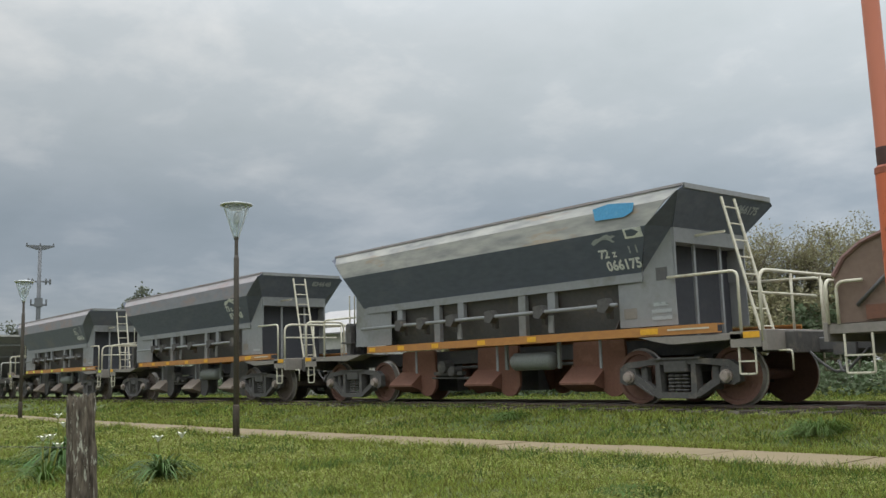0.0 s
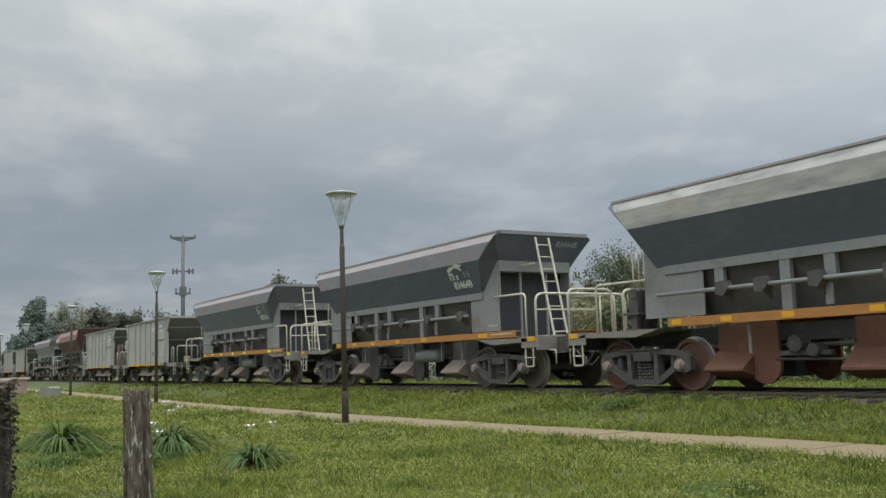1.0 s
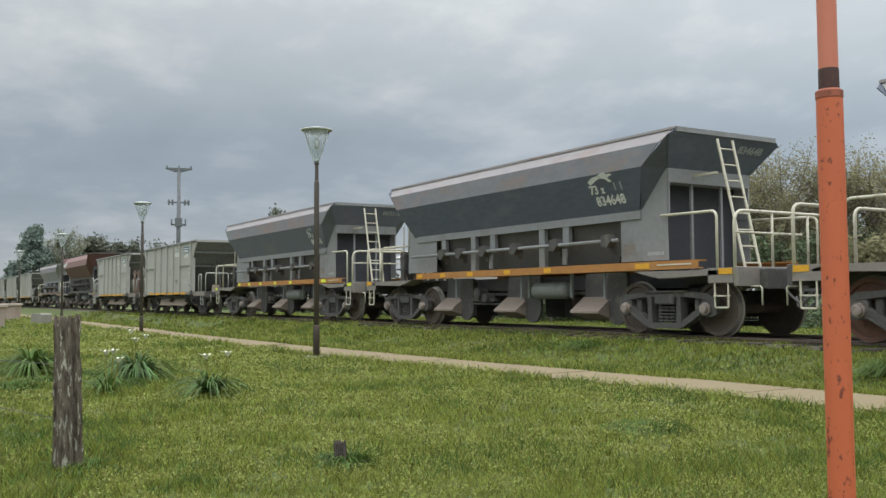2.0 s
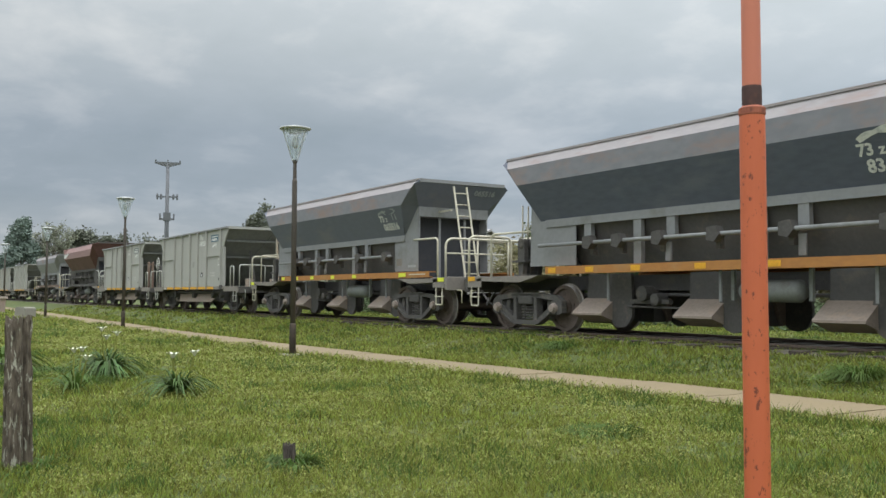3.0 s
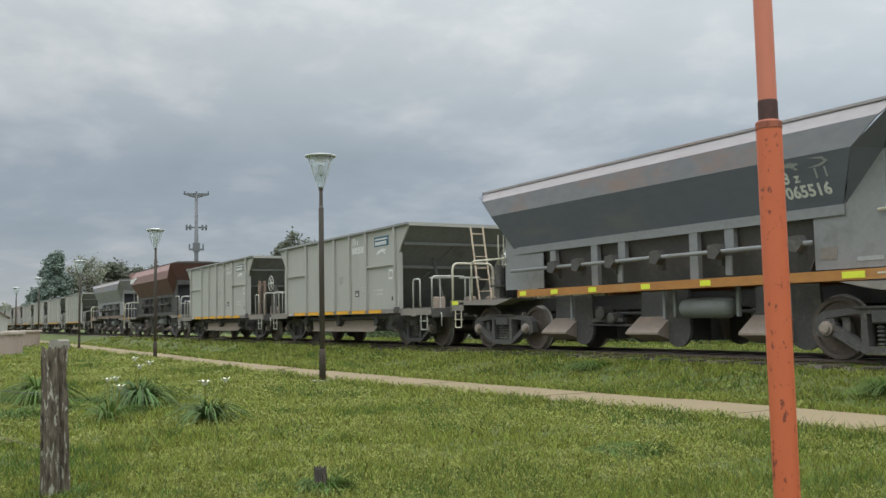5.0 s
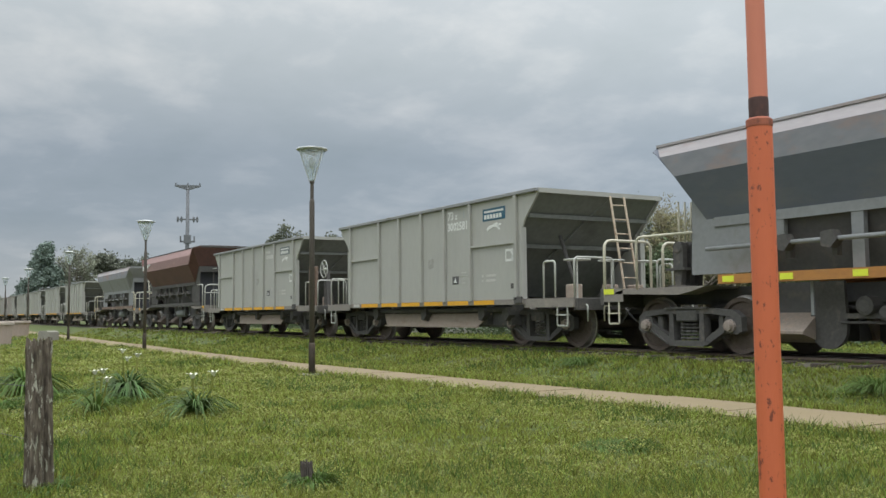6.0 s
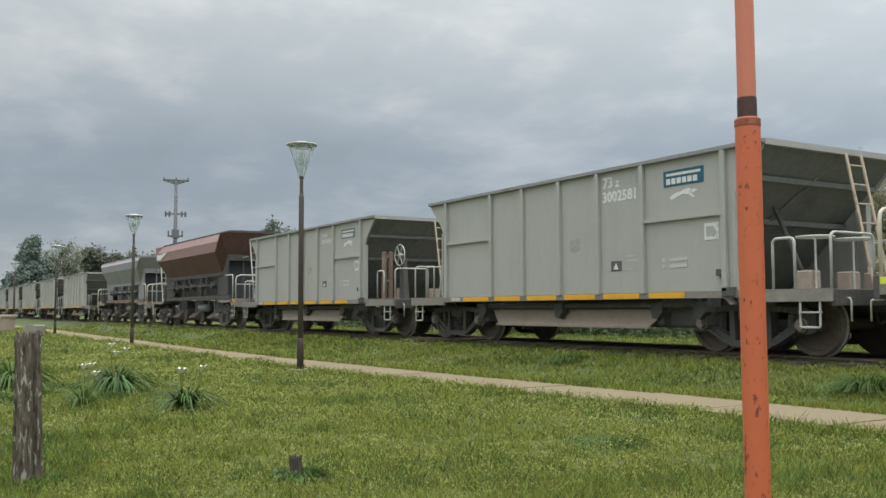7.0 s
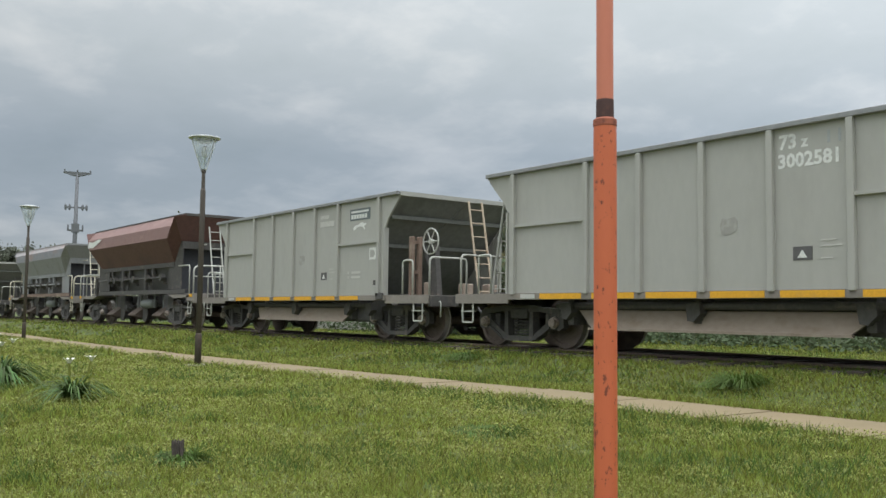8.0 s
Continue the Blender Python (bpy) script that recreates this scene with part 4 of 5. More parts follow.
def brake_wheel(w, x, y, z, axis, mat, r=0.27):
    bm = B()
    n = 18
    ring = []
    for k in range(n + 1):
        a = 2 * math.pi * k / n
        c, s = r * math.cos(a), r * math.sin(a)
        ring.append({"z": (x + c, y + s, z), "x": (x, y + c, z + s), "y": (x + c, y, z + s)}[axis])
    tube(bm, ring, 0.016, 6)
    for k in range(3):
        a = math.pi * k / 3
        c, s = r * math.cos(a), r * math.sin(a)
        p, q = {"z": ((x + c, y + s, z), (x - c, y - s, z)), "x": ((x, y + c, z + s), (x, y - c, z - s)), "y": ((x + c, y, z + s), (x - c, y, z - s))}[axis]
        tube(bm, [p, q], 0.012, 6)
    if axis == "z":
        tube(bm, [(x, y, 0.92), (x, y, z)], 0.016, 6)
    else:
        lathe(bm, [(-0.03, 0.05), (0.06, 0.05)], axis, (x, y, z), 10)
    return part("brake_wheel", bm, mat, w, "pale hand brake wheel")


def slope_mark(w, name, mat, outline, x, z, k=1.0, label=""):
    """A painted shape on the inward sloping side, its outline from (x, z) on."""
    bm = B()
    prism(bm, [(a * k, b * k) for a, b in outline], "y", 0.0, -0.004)
    ob = part(name, bm, mat, w, label)
    tilt = math.degrees(math.atan2(0.33, 0.71))
    ob.matrix_basis = pose(x, -(1.33 - 0.33 * (2.81 - z) / 0.71) - 0.008, z, tilt, 0, 0)
    return ob


DOG = [(0, 0.02), (0.10, 0.09), (0.22, 0.13), (0.34, 0.13), (0.50, 0.19), (0.62, 0.20), (0.74, 0.14), (0.78, 0.17), (0.90, 0.12), (0.80, 0.09), (0.72, 0.06), (0.82, -0.04), (0.74, -0.05), (0.60, 0.05), (0.42, 0.07), (0.28, 0.03), (0.16, -0.02), (0.06, -0.06)]


def running_dog(w, name, mat, x, z, k, y, tilt=0.0):
    """The leaping animal emblem as a plain shape."""
    shape = DOG
    bm = B()
    prism(bm, [(x + a * k, z + b * k) for a, b in shape], "y", y, y - 0.004)
    ob = part(name, bm, mat, w)
    return ob


def gondola_marks(w, number, panel):
    y = -1.562
    box_ = lambda a, b, c, d: [(a, c), (b, c), (b, d), (a, d)]
    marks(w, "sign_panel", M[panel], box_(-1.18, -0.36, 2.55, 2.80), y, "rectangular operator panel")
    marks(w, "sign_bar", M["white"], box_(-1.12, -0.42, 2.715, 2.755), y - 0.005)
    for i, a in enumerate((-1.12, -1.01, -0.90, -0.79, -0.68, -0.57)):
        marks(w, "sign_bar", M["white"], box_(a, a + 0.085, 2.585, 2.675), y - 0.005)
    running_dog(w, "emblem", M["white"], -1.05, 2.37, 0.62, y)
    if panel == "logo_blue":
        letters("73", 0.25, M["white"], w, pose(-2.60, y, 2.70, 90, 0, 0))
        letters("z", 0.2, M["white"], w, pose(-2.29, y, 2.70, 90, 0, 0))
        letters("1", 0.21, M["faded"], w, pose(-1.98, y, 2.71, 90, 0, 0))
        letters("1", 0.21, M["faded"], w, pose(-1.84, y, 2.71, 90, 0, 0))
        letters(number, 0.245, M["white"], w, pose(-2.62, y, 2.46, 90, 0, 0))
    else:
        for a, b, c, d in ((-2.5, -2.12, 2.68, 2.76), (-2.5, -1.86, 2.50, 2.62)):
            marks(w, "worn_number", M["print"], box_(a, b, c, d), y, "worn unreadable yellowish stencil")
    marks(w, "white_plate", M["white"], box_(-0.37, -0.1, 1.68, 1.93), y)
    marks(w, "plate_mark", M["gondola"], [(-0.33, 1.73), (-0.2, 1.73), (-0.14, 1.80), (-0.2, 1.88), (-0.33, 1.88)], y - 0.005)
    marks(w, "black_plate", M["black"], box_(-2.42, -2.16, 1.29, 1.46), y)
    marks(w, "plate_mark", M["white"], [(-2.36, 1.32), (-2.23, 1.32), (-2.295, 1.42)], y - 0.005)
    for z in (1.40, 1.30):
        for a, b in ((-1.24, -1.18), (-1.08, -0.72)):
            marks(w, "small_print", M["print"], box_(a, b, z, z + 0.05), y)
    for a, b, z in ((-2.05, -1.85, 1.52), (-2.05, -1.78, 1.45), (-2.05, -1.9, 1.30)):
        marks(w, "small_print", M["print"], box_(a, b, z, z + 0.016), y)
    marks(w, "scuff", M["scuff"], [(-3.47, 1.68), (-3.40, 1.66), (-3.28, 1.69), (-3.23, 1.72), (-3.22, 1.86), (-3.27, 1.90), (-3.36, 1.88), (-3.46, 1.89), (-3.49, 1.80)], y, "scuffed darker patch")
    solid("latch", w, M["bogie"], "", (-0.12, 0.0, -1.62, -1.56, 1.14, 1.24))
    solid("hinge", w, M["bogie"], "", (-0.02, 0.22, -1.63, -1.56, 0.84, 0.98), bev=0.01)

# ---- the train ----
LH, LG = 13.19, 11.70
grey = dict(paint=M["charcoal"], strip=M["hopper_grey"], sill=M["orange"], rails=M["cream"])
a = hopper("hopper_wagon", "charcoal ballast hopper wagon with worn pale upper band", upper=M["hopper_worn"], chute=M["rust"], wheel="wheel_rust", **grey,
           numbers=[("72", -1.30, 2.41, 0.21, M["white"]), ("z", -1.02, 2.41, 0.18, M["white"]), ("1 1", -0.70, 2.43, 0.18, M["faded"]), ("066175", -1.22, 2.20, 0.24, M["white"])])
b = hopper("hopper_wagon", "charcoal ballast hopper wagon with faded white stencils", upper=M["hopper_top"], chute=M["chute_grey"], **grey,
           numbers=[("73", -1.65, 2.48, 0.23, M["white"]), ("z", -1.35, 2.48, 0.2, M["white"]), ("1 1", -1.03, 2.50, 0.2, M["faded"]), ("834648", -1.57, 2.27, 0.25, M["white"])])
c = hopper("hopper_wagon", "charcoal ballast hopper wagon with bright yellow reflector tapes", upper=M["hopper_top"], chute=M["chute_grey"], tags="yes", **{**grey, "paint": M["charcoal_lit"]},
           numbers=[("73", -1.50, 2.48, 0.23, M["white"]), ("z", -1.20, 2.48, 0.2, M["white"]), ("1 1", -0.88, 2.50, 0.2, M["faded"]), ("065516", -1.42, 2.27, 0.25, M["white"])])
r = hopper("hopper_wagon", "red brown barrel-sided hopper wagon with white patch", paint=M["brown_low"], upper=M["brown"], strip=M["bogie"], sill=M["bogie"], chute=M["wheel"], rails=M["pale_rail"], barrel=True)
s2 = hopper("hopper_wagon", "grey ballast hopper wagon with dull rusty sill", paint=M["hopper_grey"], upper=M["hopper_top"], strip=M["hopper_grey"], sill=M["rust_dusty"], chute=M["wheel"], rails=M["cream"])
g = gondola("gondola_wagon", "grey green high-sided hopper wagon with yellow sill stripes")
gondola_marks(g, "3002581", "logo_blue")
h = gondola("gondola_wagon", "grey green high-sided hopper wagon with upright brake wheel")
gondola_marks(h, "3002581", "faded_sign")
WAGONS += [g, h]
for y in (-0.85, 0.0, 0.85):
    brake_wheel(g, 0.98, y, 1.66, "z", M["pale_rail"], 0.25)
for y in (-1.40, -1.22):
    solid("brake_stand", h, M["rust_dusty"], "dusty rust brown brake stand", (0.92, 1.02, y - 0.05, y + 0.05, 0.91, 2.1), bev=0.015)
solid("stand_tie", h, M["rust_dusty"], "", (0.93, 1.01, -1.36, -1.26, 1.35, 1.42), (0.93, 1.01, -1.36, -1.26, 1.95, 2.02))
brake_wheel(h, 1.08, -1.02, 2.02, "y", M["pale_rail"], 0.26)
part("wheel_stand", prism(B(), [(0.98, 0.91), (1.28, 0.91), (1.15, 1.95), (1.02, 1.95)], "y", -0.98, -0.86), M["bogie"], h, "dark leaning wheel stand")
slope_mark(a, "emblem", M["faded"], DOG, -1.38, 2.66, 0.6)
slope_mark(a, "plate_mark", M["white"], [(0, 0), (0.36, 0), (0.36, 0.17), (0, 0.17)], -0.66, 2.655)
slope_mark(a, "plate_shape", M["charcoal"], [(0.05, 0.03), (0.2, 0.03), (0.3, 0.08), (0.2, 0.14), (0.05, 0.14)], -0.66, 2.66).location.y -= 0.008
slope_mark(b, "emblem", M["white"], DOG, -1.62, 2.68, 0.75)
slope_mark(c, "emblem", M["faded"], DOG, -1.5, 2.66, 0.5)
slope_mark(c, "emblem_arc", M["faded"], [(0, 0), (0.22, 0.0), (0.36, 0.06), (0.3, 0.13), (0.05, 0.14), (0.28, 0.1), (0.3, 0.06), (0.2, 0.03)], -0.95, 2.64)
marks(a, "paint_patch", M["sky_blue"], [(-1.2, 3.02), (-0.6, 3.0), (-0.42, 3.06), (-0.38, 3.2), (-0.9, 3.26), (-1.24, 3.22)], -1.352, "sky blue paint patch")
marks(a, "data_plate", M["black"], [(-0.3, 1.96), (-0.08, 1.96), (-0.08, 2.16), (-0.3, 2.16)], -1.003)
for wgn in (a, b, c):
    for z, x0, x1 in ((1.55, -0.38, -0.1), (1.44, -0.42, -0.04), (1.33, -0.42, -0.04)):
        if wgn is a or z < 1.4:
            marks(wgn, "small_print", M["faded"], [(x0, z), (x1, z), (x1, z + 0.06), (x0, z + 0.06)], -1.003)
    marks(wgn, "data_plate", M["deck"], [(-0.98, 1.38), (-0.72, 1.38), (-0.72, 1.55), (-0.98, 1.55)], -1.003)
    tape = M["reflector"] if wgn is c else M["yellow"]
    for x in (-7.9, -6.85, -5.7, -4.3, -2.95, -0.35):
        k = 0.17 if x == -0.35 else 0.11
        marks(wgn, "sill_tape", tape, [(x - k, 1.10), (x + k, 1.10), (x + k, 1.19), (x - k, 1.19)], -1.203)
    marks(wgn, "small_print", M["cream"], [(0.0, 1.14), (0.75, 1.14), (0.75, 1.165), (0.0, 1.165)], -1.203)
    letters("".join({a: "066175", b: "834648", c: "065516"}[wgn]), 0.2, M["faded"], wgn, pose(0.318, 0.40, 3.09, 127, 0, 90), "end_lettering")
marks(r, "paint_patch", M["white"], [(-9.0, 2.95), (-8.3, 2.93), (-7.2, 3.2), (-7.6, 3.23), (-8.4, 3.15), (-8.9, 3.2)], -1.432, "worn white paint patch")

OFFSET = {a: 2 * LH + 0.16, b: LH - 0.01, c: -0.08, g: -12.96, h: -13.15 - LG, r: -13.022 - LG - 12.75, s2: -13.022 - LG - 12.75 - 13.35}
first = OFFSET[s2] - 13.1
for i in range(7):
    o = gondola("gondola_wagon", "grey green high-sided hopper wagon coupled in the train")
    OFFSET[o] = first - LG * i
    WAGONS.append(o)


def arched_wagon():
    """Old round-shouldered wagon, ahead of the first hopper."""
    w = thing("covered_wagon", "rusty brown round-shouldered steel wagon", "train wagon", "wagons of the freight train")
    side = [(-10.3, 1.09), (-10.3, 1.70), (-10.15, 1.93), (-9.9, 2.10), (-9.5, 2.24), (-8.8, 2.42), (-7.5, 2.62), (-5.5, 2.72), (0.5, 2.72), (0.9, 2.5), (1.1, 1.09)]
    part("body", prism(B(), side, "y", -1.36, 1.36), M["rust_dusty"], w, "dusty rust brown body shell")
    bm = B()
    for y in (-1.375, 1.375):
        tube(bm, [(x, y, z) for x, z in side[1:-1]], 0.03, 6)
        for x in (-9.4, -7.6, -5.8, -4.0, -2.2, -0.4):
            box(bm, x - 0.04, x + 0.04, y - 0.03, y + 0.03, 1.1, 2.25)
    part("rib", bm, M["brown"], w)
    solid("lower_panel", w, M["rust"], "red brown lower panel", (-9.9, 0.9, -1.39, -1.362, 1.12, 1.3))
    pipe("side_brace", w, M["black"], [(-10.0, -1.4, 1.3), (-9.5, -1.4, 1.75)], 0.025)
    solid("end_floor", w, M["deck"], "", (-10.4, 1.6, -1.4, 1.4, 0.96, 1.08))
    solid("headstock", w, M["deck"], "", (-10.45, -10.4, -1.45, 1.45, 0.86, 1.1))
    solid("centre_sill", w, M["black"], "", (-10.4, 1.6, -0.3, 0.3, 0.7, 0.96))
    coupler(w, -10.4, -1)
    for s in (-1, 1):
        steps(w, M["cream"], -10.0, s * 1.45, 0.95, 0.5, 0.36)
        pipe("handrail", w, M["cream"], [(-10.4, s * 1.4, 1.08), (-10.4, s * 1.4, 1.66), (-10.4, s * 0.6, 1.66), (-10.4, s * 0.6, 1.08)], 0.024, 0.12)
        pipe("handrail", w, M["cream"], [(-10.25, s * 1.42, 1.08), (-10.25, s * 1.42, 1.62), (-9.9, s * 1.42, 1.62)], 0.022, 0.12)
    bogies(w, (0.0, -8.0))
    WAGONS.append(w)
    return w


z = arched_wagon()
OFFSET[z] = 2 * LH + 13.25
for w in WAGONS:
    w.matrix_basis = pose(run(4) + OFFSET[w], TY, 0)

# ---- posts, lamps, plants ----


def street_lamp(x):
    w = thing("street_lamp", "brown grey park lamp post with clear glass cone head", "street lamp", "lamps along the footpath")
    part("footing", box(B(), -0.17, 0.17, -0.17, 0.17, -0.1, 0.035, 0.01), M["pole_base"], w, "small square concrete footing")
    part("lower_pole", lathe(B(), [(0.03, 0.056), (0.52, 0.056), (0.55, 0.047)], "z", n=14), M["pole_sleeve"], w, smooth=True)
    part("pole", lathe(B(), [(0.55, 0.046), (2.95, 0.044), (3.0, 0.034)], "z", n=14), M["pole_paint"], w, "dark brown grey steel pole", smooth=True)
    part("upper_pole", lathe(B(), [(3.0, 0.032), (3.26, 0.03), (3.28, 0.042), (3.32, 0.042)], "z", n=12), M["pole_paint"], w)
    cone = part("glass_cone", lathe(B(), [(3.30, 0.045), (3.845, 0.232), (3.845, 0.224), (3.305, 0.037)], "z", n=28), M["glass"], w, "clear glass cone", smooth=True)
    cone.visible_shadow = False
    for k in range(3):
        t = 2.1 * k + 0.5
        part("strut", tube(B(), [(0.046 * math.cos(t), 0.046 * math.sin(t), 3.30), (0.23 * math.cos(t), 0.23 * math.sin(t), 3.84)], 0.01, 6), M["lamp_white"], w)
    part("bulb", lathe(B(), [(3.52, 0.025), (3.56, 0.05), (3.66, 0.05), (3.72, 0.03)], "z", n=12), M["lamp_white"], w, "pale frosted bulb", smooth=True)
    part("reflector_plate", lathe(B(), [(3.775, 0.10), (3.84, 0.15)], "z", n=18), M["lamp_under"], w)
    part("cap", lathe(B(), [(3.84, 0.25), (3.85, 0.268), (3.868, 0.266), (3.90, 0.12), (3.905, 0.02)], "z", n=28), M["lamp_white"], w, "white disc cap", smooth=True)
    w.matrix_basis = pose(x, 5.97, GZ)
    return w


lamp = street_lamp(-14.47)
for x in (-26.68, -40.91, -56.0, -70.0):
    copy_thing(lamp, pose(x, 5.88, GZ) @ Matrix.Scale(0.965, 4))


def orange_post():
    w = thing("signal_post", "orange painted steel pipe post with rust spots", "post")
    part("lower_pipe", lathe(B(), [(-0.05, 0.046), (1.60, 0.046), (1.655, 0.0455), (1.662, 0.046)], "z", n=28), M["orange_post"], w, smooth=False)
    part("collar", lathe(B(), [(1.655, 0.046), (1.66, 0.0475), (1.682, 0.0475), (1.69, 0.038)], "z", n=28), M["collar"], w, "dull red rusty collar")
    part("rust_band", lathe(B(), [(1.685, 0.0355), (1.755, 0.0355), (1.765, 0.0345)], "z", n=28), M["post_rust"], w, "dark rust band")
    part("upper_pipe", lathe(B(), [(1.67, 0.034), (4.4, 0.034), (4.42, 0.03)], "z", n=28), M["orange_post_top"], w, "faded salmon orange upper pipe", smooth=False)
    w.matrix_basis = pose(-2.40, 2.89, GZ, 0, -0.2, 0) @ Matrix.Scale(1.055, 4)


orange_post()


def timber_post(name, label, x, y, height, r, mat, seed, z0=GZ):
    """A split, weathered round of timber with a ragged top."""
    rng = random.Random(seed)
    n, rows = 48, 30
    prof = [1 + 0.16 * math.sin(3 * a + seed) + 0.09 * math.sin(7 * a) + rng.uniform(-0.2, 0.12) for a in [2 * math.pi * k / n for k in range(n)]]
    verts, faces = [], []
    for j in range(rows + 1):
        f = j / rows
        for k in range(n):
            a = 2 * math.pi * k / n
            rr = r * prof[k] * (1.12 - 0.16 * f) * (1 + 0.10 * noise.noise((math.cos(a) * 3, math.sin(a) * 3, f * 9 + seed)) + 0.07 * noise.noise((math.cos(a) * 9, math.sin(a) * 9, f * 6 + seed)))
            zz = -0.1 + (height + 0.1) * f
            if j == rows:
                zz += rng.uniform(-0.05, 0.03) * (r / 0.1)
            verts.append((rr * math.cos(a) + 0.015 * math.sin(f * 4), rr * math.sin(a), zz))
    for j in range(rows):
        for k in range(n):
            faces.append((j * n + k, j * n + (k + 1) % n, (j + 1) * n + (k + 1) % n, (j + 1) * n + k))
    verts.append((0, 0, height - 0.05 * (r / 0.1)))
    faces += [(rows * n + k, rows * n + (k + 1) % n, len(verts) - 1) for k in range(n)]
    ob = raw(name, verts, faces, mat)
    ob.matrix_basis = pose(x, y, z0, rng.uniform(-1, 1), rng.uniform(-1, 1), 0)
    tagged(ob, label, "fence post")
    return ob


timber_post("fence_post", "grey lichen-spotted weathered timber fence post", -5.95, 0.745, 0.90, 0.066, M["old_wood"], 3)
timber_post("stump", "short dark charred wooden stump in grass", -5.18, 2.14, 0.16, 0.036, M["stump_wood"], 8)
timber_post("fence_post", "old dark fence post overgrown with dry leaves", -8.58, 0.23, 0.90, 0.115, M["stump_wood"], 5)


def leaf_cards(count, place, size, rng):
    """Small folded leaves: two triangles each."""
    verts, faces = [], []
    for i in range(count):
        p = Vector(place(i))
        d = Vector((rng.gauss(0, 1), rng.gauss(0, 1), rng.gauss(0, 0.7))).normalized()
        q = d.orthogonal().normalized()
        q.rotate(Matrix.Rotation(rng.uniform(0, 6.28), 3, d))
        k = size * rng.uniform(0.6, 1.3)
        b = len(verts)
        verts += [p - d * k, p + q * k * 0.45, p + d * k, p - q * k * 0.45]
        faces += [(b, b + 1, b + 2), (b, b + 2, b + 3)]
    return [tuple(v) for v in verts], faces


def ivy():
    rng = random.Random(2)
    def place(i):
        a = rng.uniform(0, 6.28)
        r = 0.13 + rng.uniform(0, 0.06)
        return (-8.58 + r * math.cos(a), 0.23 + r * math.sin(a), GZ + rng.uniform(0.12, 0.97))
    v, f = leaf_cards(900, place, 0.03, rng)
    tagged(raw("climber_leaves", v, f, M["dry_leaf"]), "dry brown climbing leaves on an old post", "climbing plant", kind="stuff")


ivy()


def strap_plant(name, label, x, y, leaves, length, seed, flowers=0, spread=1.0, mat="strap", broad=0.010, heart=0.28):
    """A clump of arching strap leaves, with lily stalks."""
    rng = random.Random(seed)
    w = thing(name, label, "plant", "clumps in the lawn", pose(x, y, ground_z(x, y) - 0.01))
    verts, faces = [], []
    for i in range(leaves):
        a = rng.uniform(0, 6.28)
        L = length * rng.uniform(0.6, 1.15)
        lean = rng.uniform(0.25, 1.0) * spread * (1.3 if broad > 0.006 else 1.0)
        wd = broad * rng.uniform(0.7, 1.5)
        ca, sa = math.cos(a), math.sin(a)
        b = len(verts)
        r0 = rng.uniform(0, 0.07 if broad > 0.006 else heart)
        seg = 6
        for k in range(seg + 1):
            t = k / seg
            out = r0 + lean * L * ((0.55 * t + 0.5 * t * t) if broad > 0.006 else (0.35 * t + 0.45 * t * t))
            up = L * (1.5 * t - (0.64 + 0.80 * lean) * t * t) if broad > 0.006 else L * (1.25 * t - (0.55 + 0.75 * lean) * t * t)
            ww = wd * (1 - t ** 3) + 0.001
            verts += [(out * ca - sa * ww, out * sa + ca * ww, max(0.0, up)), (out * ca + sa * ww, out * sa - ca * ww, max(0.0, up) + 0.002)]
        for k in range(seg):
            faces.append((b + 2 * k, b + 2 * k + 1, b + 2 * k + 3, b + 2 * k + 2))
    raw("leaf_clump", verts, faces, M[mat], w)
    for i in range(flowers):
        fx, fy = rng.uniform(-0.16, 0.16), rng.uniform(-0.16, 0.16)
        top = length * rng.uniform(0.85, 1.05)
        part("flower_stalk", tube(B(), [(fx * 0.4, fy * 0.4, 0), (fx, fy, top)], 0.009, 5), M["clover"], w)
        bm = B()
        for k in range(6):
            t = 1.05 * k
            c, s = math.cos(t), math.sin(t)
            vs = [bm.verts.new(q) for q in ((fx, fy, top - 0.02), (fx + 0.028 * c - 0.017 * s, fy + 0.028 * s + 0.017 * c, top + 0.035), (fx + 0.075 * c, fy + 0.075 * s, top + 0.05), (fx + 0.028 * c + 0.017 * s, fy + 0.028 * s - 0.017 * c, top + 0.035))]
            bm.faces.new(vs)
        part("flower", bm, M["lily_white"], w, "white lily flower")
    return w


strap_plant("lily_clump", "dark green lily clump with white flowers", -9.35, 2.62, 150, 0.44, 1, 3, 1.0, "strap", 0.0095)
strap_plant("lily_clump", "large dark green lily clump with white flowers", -11.8, 2.45, 300, 0.58, 2, 3, 1.0, "strap", 0.011)
strap_plant("lily_clump", "pale green lily clump with white flowers", -10.3, 1.80, 45, 0.42, 3, 3, 1.0, "weed", 0.009)
strap_plant("lily_clump", "dark green strap-leaved clump", -13.0, 1.40, 300, 0.62, 4, 0, 1.0, "weed", 0.012)
strap_plant("grass_clump", "dark lush grass tussock around a stump", -5.18, 2.17, 700, 0.17, 6, 0, 1.0, "weed", 0.0042, 0.13)
strap_plant("grass_clump", "dark lush grass tussock in the lawn", -5.3, 4.7, 1400, 0.17, 7, 0, 1.9, "weed", 0.0035)
strap_plant("grass_clump", "dark grass tussock at a fence post", -5.9, 0.88, 320, 0.14, 8, 0, 1.0, "weed", 0.0032)
for k, (x, y) in enumerate(((-11.9, 1.4), (-12.6, 1.9), (-11.3, 1.0), (-13.8, 0.9), (-11.1, 2.1))):
    strap_plant("grass_clump", "dark tall weeds among the lilies", x, y, 520, 0.24, 20 + k, 0, 1.6, "weed", 0.0048)
strap_plant("grass_clump", "dark weeds beside the track", -6.3, 9.4, 500, 0.36, 9, 0, 1.5, "weed", 0.0045)
